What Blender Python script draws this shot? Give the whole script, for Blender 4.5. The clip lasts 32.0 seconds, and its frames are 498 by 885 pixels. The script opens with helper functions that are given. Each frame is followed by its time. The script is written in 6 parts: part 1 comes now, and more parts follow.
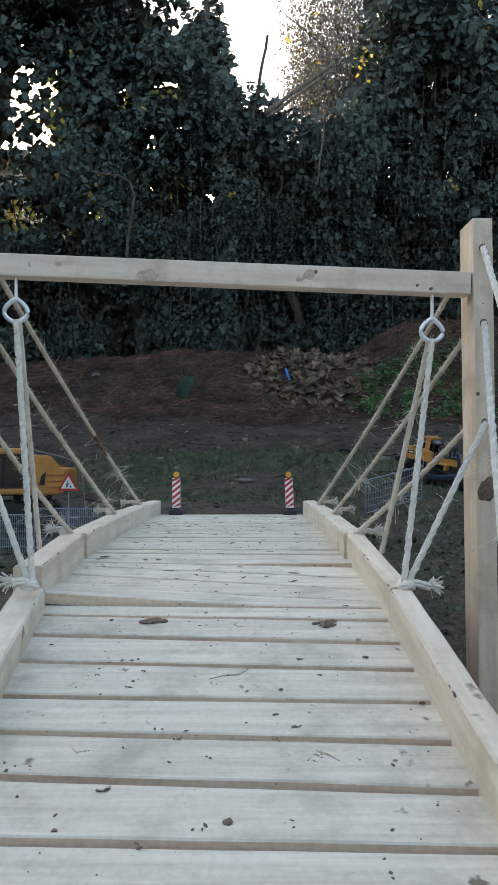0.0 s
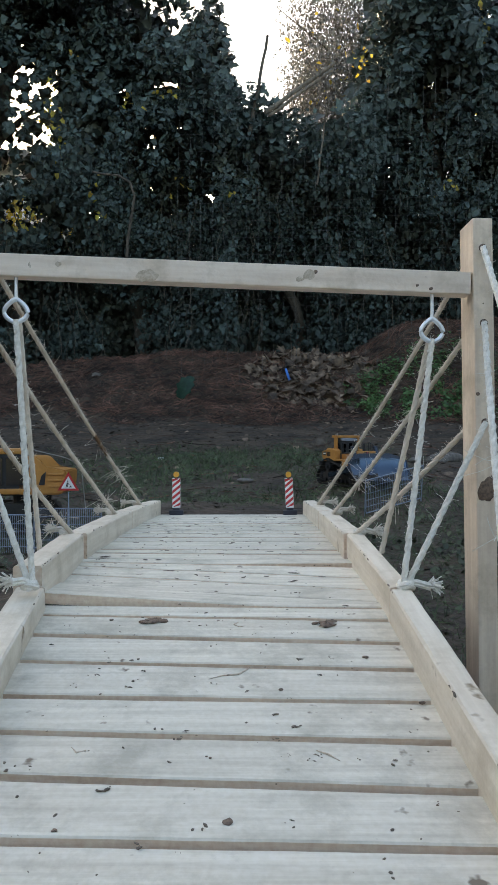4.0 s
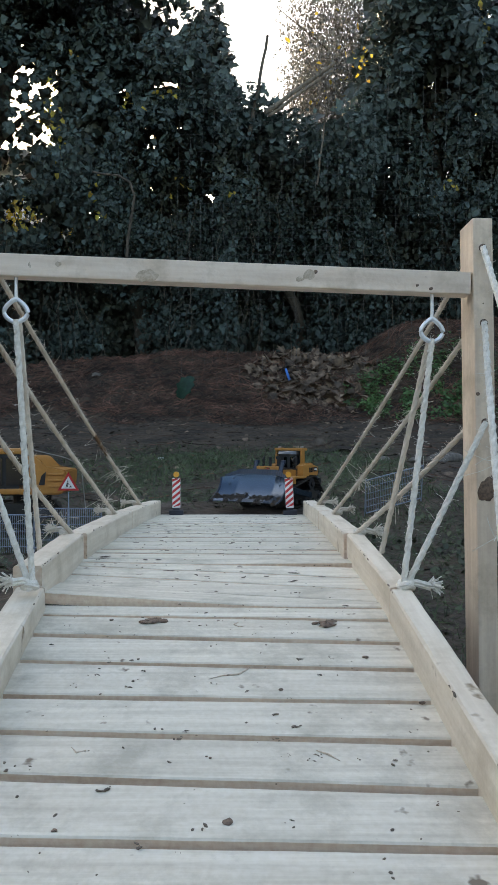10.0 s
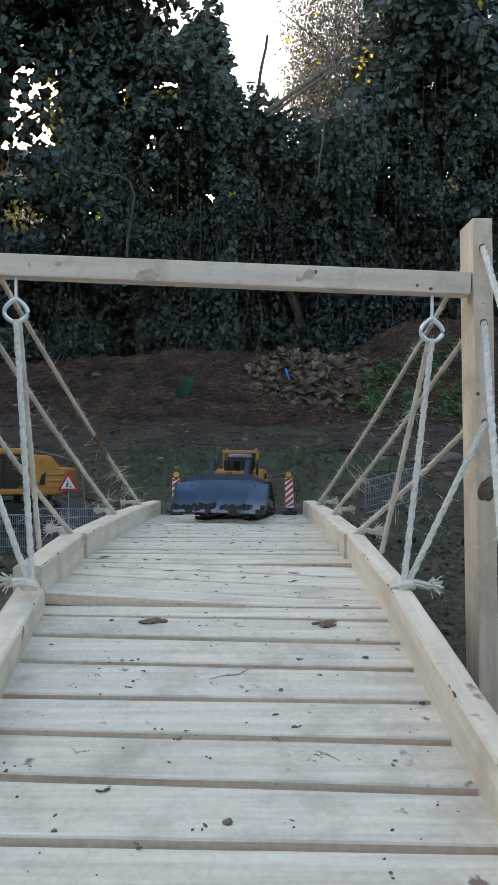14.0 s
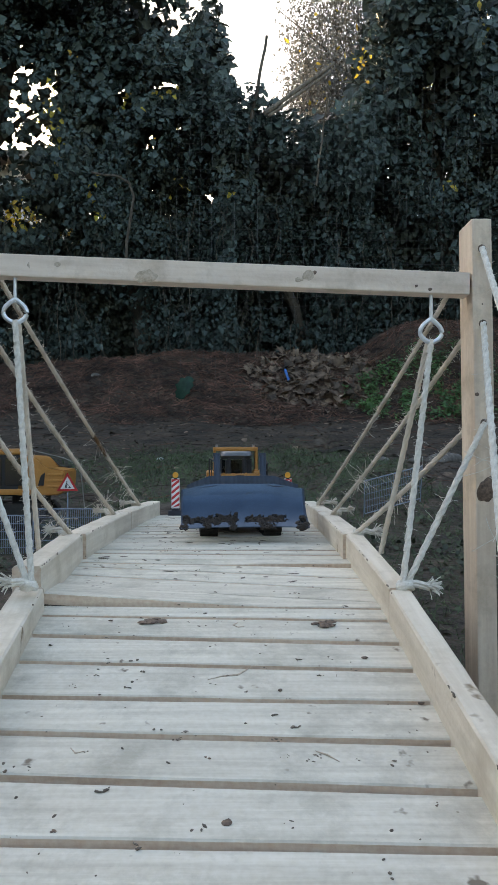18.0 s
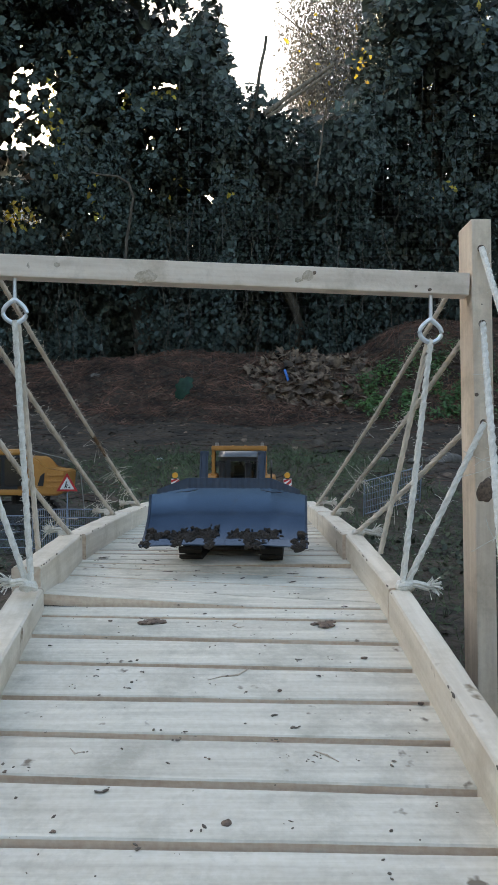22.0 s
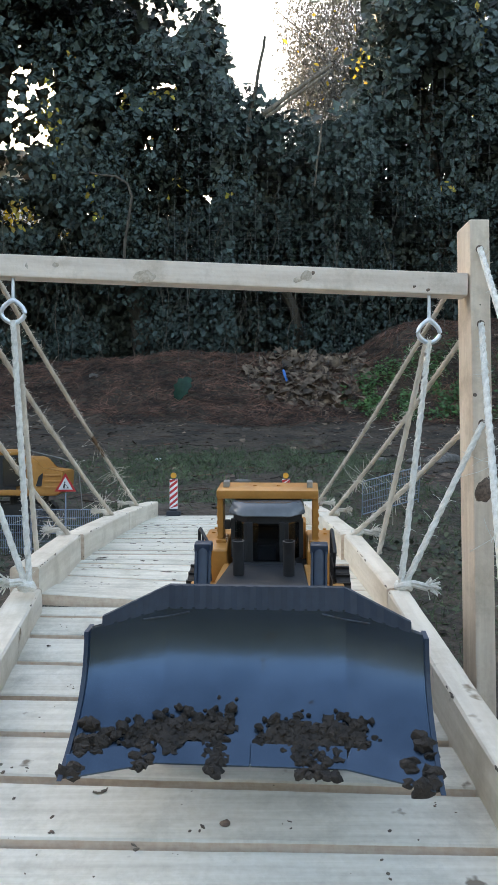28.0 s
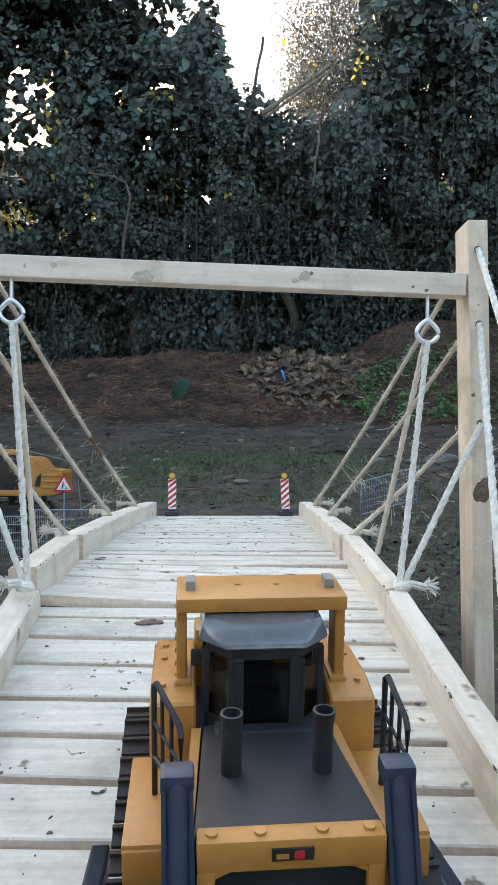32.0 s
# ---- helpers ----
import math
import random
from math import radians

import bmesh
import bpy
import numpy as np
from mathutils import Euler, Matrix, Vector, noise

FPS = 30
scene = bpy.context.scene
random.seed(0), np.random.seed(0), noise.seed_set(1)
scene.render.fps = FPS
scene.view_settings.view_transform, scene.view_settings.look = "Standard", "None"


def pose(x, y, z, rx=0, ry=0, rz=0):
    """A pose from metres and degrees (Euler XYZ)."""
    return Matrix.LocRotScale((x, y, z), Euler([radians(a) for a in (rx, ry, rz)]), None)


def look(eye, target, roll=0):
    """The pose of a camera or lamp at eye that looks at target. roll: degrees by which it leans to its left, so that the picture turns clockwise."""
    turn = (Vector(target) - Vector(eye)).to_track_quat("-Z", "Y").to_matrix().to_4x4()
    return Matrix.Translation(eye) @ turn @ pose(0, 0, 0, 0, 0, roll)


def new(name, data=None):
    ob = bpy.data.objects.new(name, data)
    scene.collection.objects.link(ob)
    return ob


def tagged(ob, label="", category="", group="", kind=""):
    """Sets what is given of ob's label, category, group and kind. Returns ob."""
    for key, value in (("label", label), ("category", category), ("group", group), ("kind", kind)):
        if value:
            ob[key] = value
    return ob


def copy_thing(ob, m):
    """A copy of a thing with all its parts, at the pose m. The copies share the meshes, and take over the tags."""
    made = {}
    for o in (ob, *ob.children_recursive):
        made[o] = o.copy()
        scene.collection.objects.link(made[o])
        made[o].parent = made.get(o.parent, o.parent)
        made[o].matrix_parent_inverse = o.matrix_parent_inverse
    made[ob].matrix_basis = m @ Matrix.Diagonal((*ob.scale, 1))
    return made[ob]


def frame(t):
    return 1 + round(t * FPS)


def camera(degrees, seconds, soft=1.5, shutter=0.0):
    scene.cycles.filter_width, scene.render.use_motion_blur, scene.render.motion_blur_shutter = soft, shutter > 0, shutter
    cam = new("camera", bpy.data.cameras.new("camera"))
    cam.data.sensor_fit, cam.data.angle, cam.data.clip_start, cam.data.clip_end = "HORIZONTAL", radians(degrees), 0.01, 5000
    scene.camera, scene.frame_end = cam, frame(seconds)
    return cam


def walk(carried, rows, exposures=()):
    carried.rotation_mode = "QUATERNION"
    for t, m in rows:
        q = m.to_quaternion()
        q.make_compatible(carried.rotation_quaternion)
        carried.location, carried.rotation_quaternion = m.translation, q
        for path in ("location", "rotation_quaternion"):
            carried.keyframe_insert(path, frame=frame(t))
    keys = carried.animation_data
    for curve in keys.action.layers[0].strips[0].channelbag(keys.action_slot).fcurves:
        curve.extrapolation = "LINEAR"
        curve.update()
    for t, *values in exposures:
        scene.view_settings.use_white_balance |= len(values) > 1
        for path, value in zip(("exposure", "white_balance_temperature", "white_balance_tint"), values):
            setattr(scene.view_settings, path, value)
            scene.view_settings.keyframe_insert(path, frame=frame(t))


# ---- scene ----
cam = camera(39.45, 32.0, soft=1.5)
EYE_Z = 0.40
PATH = [
    (0.0, pose(0, 0, EYE_Z, 90, 0, 0)),
    (13.0, pose(0, 0, EYE_Z, 90, 0, 0)),
    (19.0, pose(0, 0, EYE_Z, 90.05, 0, -0.08)),
    (25.0, pose(0, 0, EYE_Z, 90.07, 0, -0.13)),
    (28.0, pose(0, 0, EYE_Z, 90.08, 0, -0.22)),
    (32.0, pose(0, 0, EYE_Z, 90.1, 0, -0.34)),
]
walk(cam, PATH, [(0.0, 2.17, 7600, 10), (24.0, 2.17, 7600, 10), (28.0, 2.66, 7600, 10), (30.0, 2.84, 7550, 10), (32.0, 2.80, 7550, 10)])

# ---- sky and sun: late light from behind the hedge, the yard lies in open shade ----
SUN_UP, SUN_ROUND = 17.0, -28.0
world = bpy.data.worlds.new("sky")
scene.world = world
world.use_nodes = True
wn = world.node_tree
wn.nodes.clear()
sky = wn.nodes.new("ShaderNodeTexSky")
sky.sky_type = "NISHITA"
sky.sun_disc = False
sky.sun_elevation = radians(SUN_UP)
sky.sun_rotation = radians(SUN_ROUND)
sky.air_density, sky.dust_density, sky.ozone_density = 1.0, 3.0, 1.0
bg = wn.nodes.new("ShaderNodeBackground")
bg.inputs["Strength"].default_value = 0.15
wo = wn.nodes.new("ShaderNodeOutputWorld")
wn.links.new(sky.outputs[0], bg.inputs[0])
wn.links.new(bg.outputs[0], wo.inputs[0])
sun_data = bpy.data.lights.new("sun", "SUN")
sun_data.energy, sun_data.angle, sun_data.color = 2.0, radians(0.6), (1.0, 0.87, 0.68)
sun = new("sun", sun_data)
_a, _e = radians(SUN_ROUND), radians(SUN_UP)
_d = Vector((math.sin(_a) * math.cos(_e), math.cos(_a) * math.cos(_e), math.sin(_e)))
sun.matrix_world = look(_d * 30, (0, 0, 0))


# ---- materials ----
def material(name, low, high, scale=(30, 30, 30), rough=(0.5, 0.7), bump=0.2, bump_scale=80.0, metal=0.0,
             fine=0.35, spots=None, vary=0.0, island=0.0, spec=0.5, detail=6.0, split=(0.35, 0.65), transmit=0.0, bump_dist=0.002, smudge=None):
    m = bpy.data.materials.new(name)
    m.use_nodes = True
    nt = m.node_tree
    nt.nodes.clear()
    N = nt.nodes.new
    L = nt.links.new
    out, b = N("ShaderNodeOutputMaterial"), N("ShaderNodeBsdfPrincipled")
    L(b.outputs[0], out.inputs[0])
    tc = N("ShaderNodeTexCoord")
    mp = N("ShaderNodeMapping")
    mp.inputs["Scale"].default_value = scale
    oi = N("ShaderNodeObjectInfo")
    off = N("ShaderNodeVectorMath")
    off.operation = "MULTIPLY_ADD"
    L(oi.outputs["Random"], off.inputs[0])
    off.inputs[1].default_value = (7.3, 3.1, 5.7)
    L(tc.outputs["Object"], off.inputs[2])
    L(off.outputs[0], mp.inputs[0])
    n1 = N("ShaderNodeTexNoise")
    n1.inputs["Scale"].default_value = 1.0
    n1.inputs["Detail"].default_value = detail
    n1.inputs["Roughness"].default_value = 0.62
    L(mp.outputs[0], n1.inputs["Vector"])
    r1 = N("ShaderNodeValToRGB")
    r1.color_ramp.elements[0].position, r1.color_ramp.elements[1].position = split
    r1.color_ramp.elements[0].color = (*low, 1)
    r1.color_ramp.elements[1].color = (*high, 1)
    L(n1.outputs["Fac"], r1.inputs[0])
    n2 = N("ShaderNodeTexNoise")
    n2.inputs["Scale"].default_value = bump_scale
    n2.inputs["Detail"].default_value = 4.0
    L(off.outputs[0], n2.inputs["Vector"])
    col = r1.outputs[0]
    if fine:
        mx = N("ShaderNodeMix")
        mx.data_type, mx.blend_type = "RGBA", "OVERLAY"
        mx.inputs["Factor"].default_value = fine
        L(col, mx.inputs["A"])
        L(n2.outputs["Fac"], mx.inputs["B"])
        col = mx.outputs["Result"]
    if spots:
        colour, size, amount = spots
        n3 = N("ShaderNodeTexNoise")
        n3.inputs["Scale"].default_value = size
        n3.inputs["Detail"].default_value = 3.0
        L(off.outputs[0], n3.inputs["Vector"])
        r3 = N("ShaderNodeValToRGB")
        r3.color_ramp.elements[0].position, r3.color_ramp.elements[1].position = amount, amount + 0.06
        L(n3.outputs["Fac"], r3.inputs[0])
        m3 = N("ShaderNodeMix")
        m3.data_type = "RGBA"
        L(r3.outputs[0], m3.inputs["Factor"])
        L(col, m3.inputs["A"])
        m3.inputs["B"].default_value = (*colour, 1)
        col = m3.outputs["Result"]
    if smudge:
        n4 = N("ShaderNodeTexNoise")
        n4.inputs["Scale"].default_value = 11.0
        n4.inputs["Detail"].default_value = 7.0
        n4.inputs["Roughness"].default_value = 0.7
        L(off.outputs[0], n4.inputs["Vector"])
        r4 = N("ShaderNodeValToRGB")
        r4.color_ramp.elements[0].position, r4.color_ramp.elements[1].position = 0.50, 0.68
        r4.color_ramp.elements[1].color = (0.7, 0.7, 0.7, 1)
        L(n4.outputs["Fac"], r4.inputs[0])
        m4 = N("ShaderNodeMix")
        m4.data_type = "RGBA"
        L(r4.outputs[0], m4.inputs["Factor"])
        L(col, m4.inputs["A"])
        m4.inputs["B"].default_value = (*smudge, 1)
        col = m4.outputs["Result"]
    if vary or island:
        hs = N("ShaderNodeHueSaturation")
        mr = N("ShaderNodeMapRange")
        if island:
            ge = N("ShaderNodeNewGeometry")
            L(ge.outputs["Random Per Island"], mr.inputs[0])
        else:
            L(oi.outputs["Random"], mr.inputs[0])
        k = vary or island
        mr.inputs["To Min"].default_value, mr.inputs["To Max"].default_value = 1 - k, 1 + k
        L(mr.outputs[0], hs.inputs["Value"])
        L(col, hs.inputs["Color"])
        col = hs.outputs[0]
    L(col, b.inputs["Base Color"])
    rr = N("ShaderNodeMapRange")
    rr.inputs["To Min"].default_value, rr.inputs["To Max"].default_value = rough
    L(n1.outputs["Fac"], rr.inputs[0])
    L(rr.outputs[0], b.inputs["Roughness"])
    b.inputs["Metallic"].default_value = metal
    b.inputs["Specular IOR Level"].default_value = spec
    if bump:
        bp = N("ShaderNodeBump")
        bp.inputs["Strength"].default_value = bump
        bp.inputs["Distance"].default_value = bump_dist
        L(n2.outputs["Fac"], bp.inputs["Height"])
        L(bp.outputs[0], b.inputs["Normal"])
    if transmit:
        tr = N("ShaderNodeBsdfTranslucent")
        L(col, tr.inputs["Color"])
        ms = N("ShaderNodeMixShader")
        ms.inputs[0].default_value = transmit
        L(b.outputs[0], ms.inputs[1])
        L(tr.outputs[0], ms.inputs[2])
        L(ms.outputs[0], out.inputs[0])
    return m


PALE, CREAM = (0.62, 0.54, 0.43), (0.77, 0.69, 0.575)
M_PLANK = material("raw spruce boards", (0.54, 0.50, 0.415), (0.71, 0.668, 0.57), (4, 90, 90), (0.6, 0.8), 0.35, 160, vary=0.07,
                   spots=((0.20, 0.16, 0.12), 38, 0.685), fine=0.2, smudge=(0.36, 0.34, 0.275))
M_EDGE = material("sawn spruce edge", (0.56, 0.43, 0.32), (0.74, 0.60, 0.47), (4, 70, 70), (0.7, 0.9), 0.3, 160, vary=0.12)
M_RAIL = material("raw spruce battens", PALE, CREAM, (60, 4, 60), (0.6, 0.8), 0.3, 160, vary=0.06, spots=((0.25, 0.18, 0.11), 26, 0.67), fine=0.12, smudge=(0.50, 0.42, 0.31))
M_POST = material("raw spruce posts", (0.60, 0.475, 0.36), (0.76, 0.635, 0.50), (60, 60, 4), (0.6, 0.8), 0.3, 160, vary=0.05, spots=((0.22, 0.15, 0.09), 20, 0.75), fine=0.12, smudge=(0.42, 0.33, 0.23))
M_BEAM = material("raw spruce beam", (0.67, 0.55, 0.445), (0.83, 0.715, 0.60), (4, 60, 60), (0.6, 0.8), 0.3, 160, spots=((0.25, 0.17, 0.10), 16, 0.74), fine=0.12, smudge=(0.46, 0.37, 0.27))
M_KNOT = material("dark knot wood and hole shade", (0.06, 0.037, 0.026), (0.20, 0.135, 0.095), (200, 200, 200), (0.5, 0.7), 0.4, 300)
M_KNOTPALE = material("pale brown knot", (0.40, 0.32, 0.235), (0.60, 0.50, 0.39), (160, 160, 160), (0.5, 0.7), 0.2, 300)
M_ROPE = material("white cotton rope", (0.62, 0.585, 0.51), (0.80, 0.765, 0.69), (120, 120, 120), (0.8, 0.95), 0.5, 900)
M_JUTE = material("dirty sisal rope", (0.55, 0.48, 0.39), (0.77, 0.69, 0.59), (25, 25, 25), (0.85, 0.95), 0.5, 900, spots=((0.16, 0.09, 0.05), 9, 0.68))
M_STAINED = material("sisal rope stained with mud", (0.53, 0.455, 0.36), (0.75, 0.665, 0.56), (25, 25, 25), (0.85, 0.95), 0.5, 900, spots=((0.16, 0.09, 0.045), 7, 0.585))
M_ZINC = material("zinc plated steel", (0.62, 0.68, 0.74), (0.78, 0.83, 0.87), (90, 90, 90), (0.32, 0.5), 0.05, 300, metal=0.9)
M_SOIL = material("damp dark soil", (0.018, 0.0126, 0.0085), (0.086, 0.061, 0.041), (4.5, 8.5, 6.0), (0.75, 0.95), 1.0, 34, fine=0.85, detail=9,
                  spots=((0.10, 0.082, 0.064), 3.0, 0.66), bump_dist=0.02)
M_GRASS = material("trodden grass", (0.028, 0.047, 0.018), (0.084, 0.118, 0.050), (9, 9, 9), (0.5, 0.7), 0, 40, island=0.45)
M_WEED = material("green weeds", (0.032, 0.086, 0.024), (0.078, 0.168, 0.046), (9, 9, 9), (0.4, 0.6), 0, 40, island=0.35)
M_LOWWEED = material("dark low weeds", (0.018, 0.026, 0.011), (0.065, 0.080, 0.040), (9, 9, 9), (0.5, 0.7), 0, 40, island=0.6)
M_STRAW = material("dry vines", (0.026, 0.013, 0.009), (0.170, 0.086, 0.060), (5, 5, 5), (0.7, 0.9), 0, 60, island=0.85)
M_DEAD = material("withered leaves", (0.050, 0.032, 0.021), (0.205, 0.142, 0.098), (14, 14, 14), (0.6, 0.85), 0.3, 90, island=0.6)
M_IVY = material("ivy leaves", (0.024, 0.040, 0.037), (0.066, 0.096, 0.089), (6, 6, 6), (0.5, 0.7), 0.0, 60, island=0.38, transmit=0.10, spec=0.35)
M_IVYB = material("inner ivy leaves", (0.030, 0.040, 0.032), (0.066, 0.080, 0.060), (6, 6, 6), (0.5, 0.75), 0.0, 60, island=0.4)
M_PALELEAF = material("dusty olive leaves", (0.085, 0.084, 0.080), (0.17, 0.168, 0.160), (6, 6, 6), (0.5, 0.7), 0, 60, island=0.45, transmit=0.2)
M_YELLOW = material("sunlit yellow leaves", (0.30, 0.17, 0.03), (0.42, 0.38, 0.05), (9, 9, 9), (0.5, 0.7), 0, 60, island=0.4, transmit=0.5)
M_STEM = material("dry trailing stem", (0.055, 0.046, 0.036), (0.15, 0.125, 0.10), (30, 30, 6), (0.8, 0.95), 0, 60, vary=0.5)
M_BARK = material("grey brown bark", (0.034, 0.027, 0.021), (0.10, 0.082, 0.064), (30, 30, 6), (0.8, 0.95), 0.8, 60)
M_YELLOWPAINT = material("ochre yellow plastic", (0.42, 0.180, 0.038), (0.50, 0.225, 0.054), (25, 25, 25), (0.35, 0.5), 0.05, 200, spots=((0.16, 0.10, 0.05), 55, 0.73), fine=0.1)
M_BLUE = material("dark blue painted metal", (0.044, 0.070, 0.106), (0.062, 0.094, 0.138), (18, 18, 18), (0.18, 0.30), 0.04, 150, metal=0.8, spots=((0.045, 0.035, 0.028), 40, 0.70), fine=0.15, spec=0.6)
M_GUARD = material("dull navy painted metal", (0.020, 0.030, 0.048), (0.032, 0.045, 0.068), (18, 18, 18), (0.42, 0.6), 0.06, 150, metal=0.3, spots=((0.045, 0.035, 0.028), 40, 0.72), fine=0.15)
M_DUSTY = material("dusty steel cutting edge", (0.030, 0.038, 0.052), (0.060, 0.068, 0.082), (30, 30, 30), (0.45, 0.65), 0.15, 200, spots=((0.035, 0.026, 0.02), 45, 0.60))
M_STEELBLUE = material("blue grey painted cylinder", (0.010, 0.022, 0.044), (0.018, 0.035, 0.065), (25, 25, 25), (0.35, 0.5), 0.05, 200, fine=0.15)
M_BLACK = material("black plastic", (0.009, 0.009, 0.010), (0.020, 0.020, 0.022), (30, 30, 30), (0.5, 0.7), 0.08, 250)
M_RUBBER = material("black muddy track shoe", (0.010, 0.009, 0.008), (0.035, 0.028, 0.022), (40, 40, 40), (0.6, 0.85), 0.4, 250)
M_HOOD = material("dark grey matt hood", (0.009, 0.0105, 0.013), (0.017, 0.0195, 0.024), (25, 25, 25), (0.5, 0.65), 0.1, 400, spots=((0.07, 0.06, 0.05), 45, 0.72))
M_GLASS = material("smoked window", (0.010, 0.012, 0.014), (0.016, 0.018, 0.022), (12, 12, 12), (0.05, 0.12), 0, 100, spec=0.8)
M_PANE = material("smoked clear pane", (0.30, 0.33, 0.36), (0.34, 0.37, 0.40), (12, 12, 12), (0.03, 0.07), 0, 100, fine=0)
M_PANE.node_tree.nodes["Principled BSDF"].inputs["Transmission Weight"].default_value = 1.0
M_PANE.node_tree.nodes["Principled BSDF"].inputs["IOR"].default_value = 1.25
M_ROOF = material("glossy dark grey roof", (0.09, 0.094, 0.10), (0.13, 0.135, 0.145), (20, 20, 20), (0.06, 0.16), 0.02, 200, fine=0.1, spec=0.6)
M_MUD = material("clinging black mud", (0.012, 0.009, 0.007), (0.044, 0.032, 0.024), (60, 60, 60), (0.7, 0.9), 0.8, 250, bump_dist=0.004)
M_CRUMB = material("dried mud crumb", (0.07, 0.055, 0.042), (0.20, 0.16, 0.125), (90, 90, 90), (0.8, 0.95), 0.6, 400)
M_WHITE = material("white plastic", (0.68, 0.68, 0.67), (0.80, 0.80, 0.79), (30, 30, 30), (0.35, 0.5), 0.03, 200, fine=0.1)
M_RED = material("red reflective film", (0.42, 0.02, 0.025), (0.55, 0.035, 0.04), (30, 30, 30), (0.3, 0.45), 0.02, 200, fine=0.1)
M_AMBER = material("amber lamp lens", (0.62, 0.27, 0.03), (0.75, 0.36, 0.05), (40, 40, 40), (0.25, 0.4), 0.05, 250, fine=0.1)
M_NAVY = material("dark navy rubber foot", (0.012, 0.014, 0.022), (0.025, 0.028, 0.040), (40, 40, 40), (0.5, 0.7), 0.1, 200)
M_FENCE = material("dull blue grey fence", (0.20, 0.245, 0.32), (0.28, 0.335, 0.42), (40, 40, 40), (0.45, 0.65), 0.1, 200)
M_WIRE = material("old galvanised wire", (0.10, 0.105, 0.11), (0.17, 0.175, 0.18), (40, 40, 40), (0.5, 0.7), 0, 200, metal=0.5)
M_STONE = material("pale grey stone", (0.085, 0.075, 0.066), (0.17, 0.155, 0.14), (15, 15, 15), (0.75, 0.9), 0.5, 60, bump_dist=0.004)
M_PLASTER = material("sunny cream plaster", (0.40, 0.39, 0.37), (0.52, 0.50, 0.47), (1.5, 1.5, 1.5), (0.8, 0.95), 0.2, 30)
M_TILE = material("weathered clay roof tile", (0.12, 0.105, 0.09), (0.20, 0.17, 0.145), (8, 8, 8), (0.7, 0.9), 0.3, 50)
M_PEN = material("bright blue plastic", (0.03, 0.16, 0.55), (0.05, 0.22, 0.65), (60, 60, 60), (0.3, 0.4), 0, 200)
M_PAPER = material("crumpled white paper", (0.55, 0.56, 0.57), (0.70, 0.71, 0.72), (60, 60, 60), (0.7, 0.9), 0.2, 300)
M_BIGLEAF = material("dark green leathery leaf", (0.004, 0.024, 0.015), (0.010, 0.044, 0.025), (25, 25, 25), (0.5, 0.65), 0.3, 90, spec=0.3)
M_HOSE = material("grey cable", (0.20, 0.19, 0.17), (0.30, 0.28, 0.25), (60, 60, 60), (0.6, 0.8), 0, 200)


# ---- building helpers ----
def part(name, bm, mat, parent, label="", smooth=False, m=None):
    me = bpy.data.meshes.new(name)
    bmesh.ops.recalc_face_normals(bm, faces=bm.faces[:])
    bm.to_mesh(me)
    bm.free()
    if smooth:
        me.polygons.foreach_set("use_smooth", [True] * len(me.polygons))
        me.set_sharp_from_angle(angle=radians(40))
    me.materials.append(mat)
    ob = new(name, me)
    ob.parent = parent
    if m is not None:
        ob.matrix_basis = m
    if label:
        tagged(ob, label)
    return ob


def thing(name, m, label, category, group="", kind=""):
    ob = new(name)
    ob.empty_display_size = 0.02
    ob.matrix_basis = m
    return tagged(ob, label, category, group, kind)


def box(bm, c, s, m=None, bevel=0.0, taper=None):
    v = bmesh.ops.create_cube(bm, size=1.0)["verts"]
    for q in v:
        k = 1.0
        if taper and q.co.z > 0:
            q.co.x *= taper[0]
            q.co.y *= taper[1]
        q.co = Vector((q.co.x * s[0] * k, q.co.y * s[1] * k, q.co.z * s[2]))
    if bevel:
        e = list({e for q in v for e in q.link_edges})
        r = bmesh.ops.bevel(bm, geom=e, offset=bevel, segments=2, affect="EDGES", profile=0.6)
        v = list(set(r["verts"]) | {q for q in v if q.is_valid})
    mm = Matrix.Translation(c) @ (m if m is not None else Matrix())
    for q in v:
        q.co = mm @ q.co
    return v


def rod(bm, p0, p1, r0, r1=None, n=10):
    p0, p1 = Vector(p0), Vector(p1)
    d = p1 - p0
    m = Matrix.Translation((p0 + p1) / 2) @ d.to_track_quat("Z", "Y").to_matrix().to_4x4()
    bmesh.ops.create_cone(bm, cap_ends=True, segments=n, radius1=r0, radius2=r0 if r1 is None else r1, depth=d.length, matrix=m)


def tube(bm, pts, r, n=6, closed=False):
    pts = [Vector(p) for p in pts]
    rings = []
    k = len(pts)
    up = Vector((0.03, 0.07, 1))
    for i, p in enumerate(pts):
        a = pts[(i - 1) % k] if closed or i else p
        c = pts[(i + 1) % k] if closed or i < k - 1 else p
        t = (c - a).normalized()
        u = t.cross(up)
        if u.length < 0.05:
            u = t.cross(Vector((1, 0.1, 0)))
        u.normalize()
        w = t.cross(u)
        rad = r(i / max(1, k - 1)) if callable(r) else r
        rings.append([bm.verts.new(p + (u * math.cos(q) + w * math.sin(q)) * rad) for q in (2 * math.pi * j / n for j in range(n))])
    for i in range(k if closed else k - 1):
        a, c = rings[i], rings[(i + 1) % k]
        for j in range(n):
            bm.faces.new((a[j], a[(j + 1) % n], c[(j + 1) % n], c[j]))
    if not closed:
        bm.faces.new(rings[0][::-1])
        bm.faces.new(rings[-1])


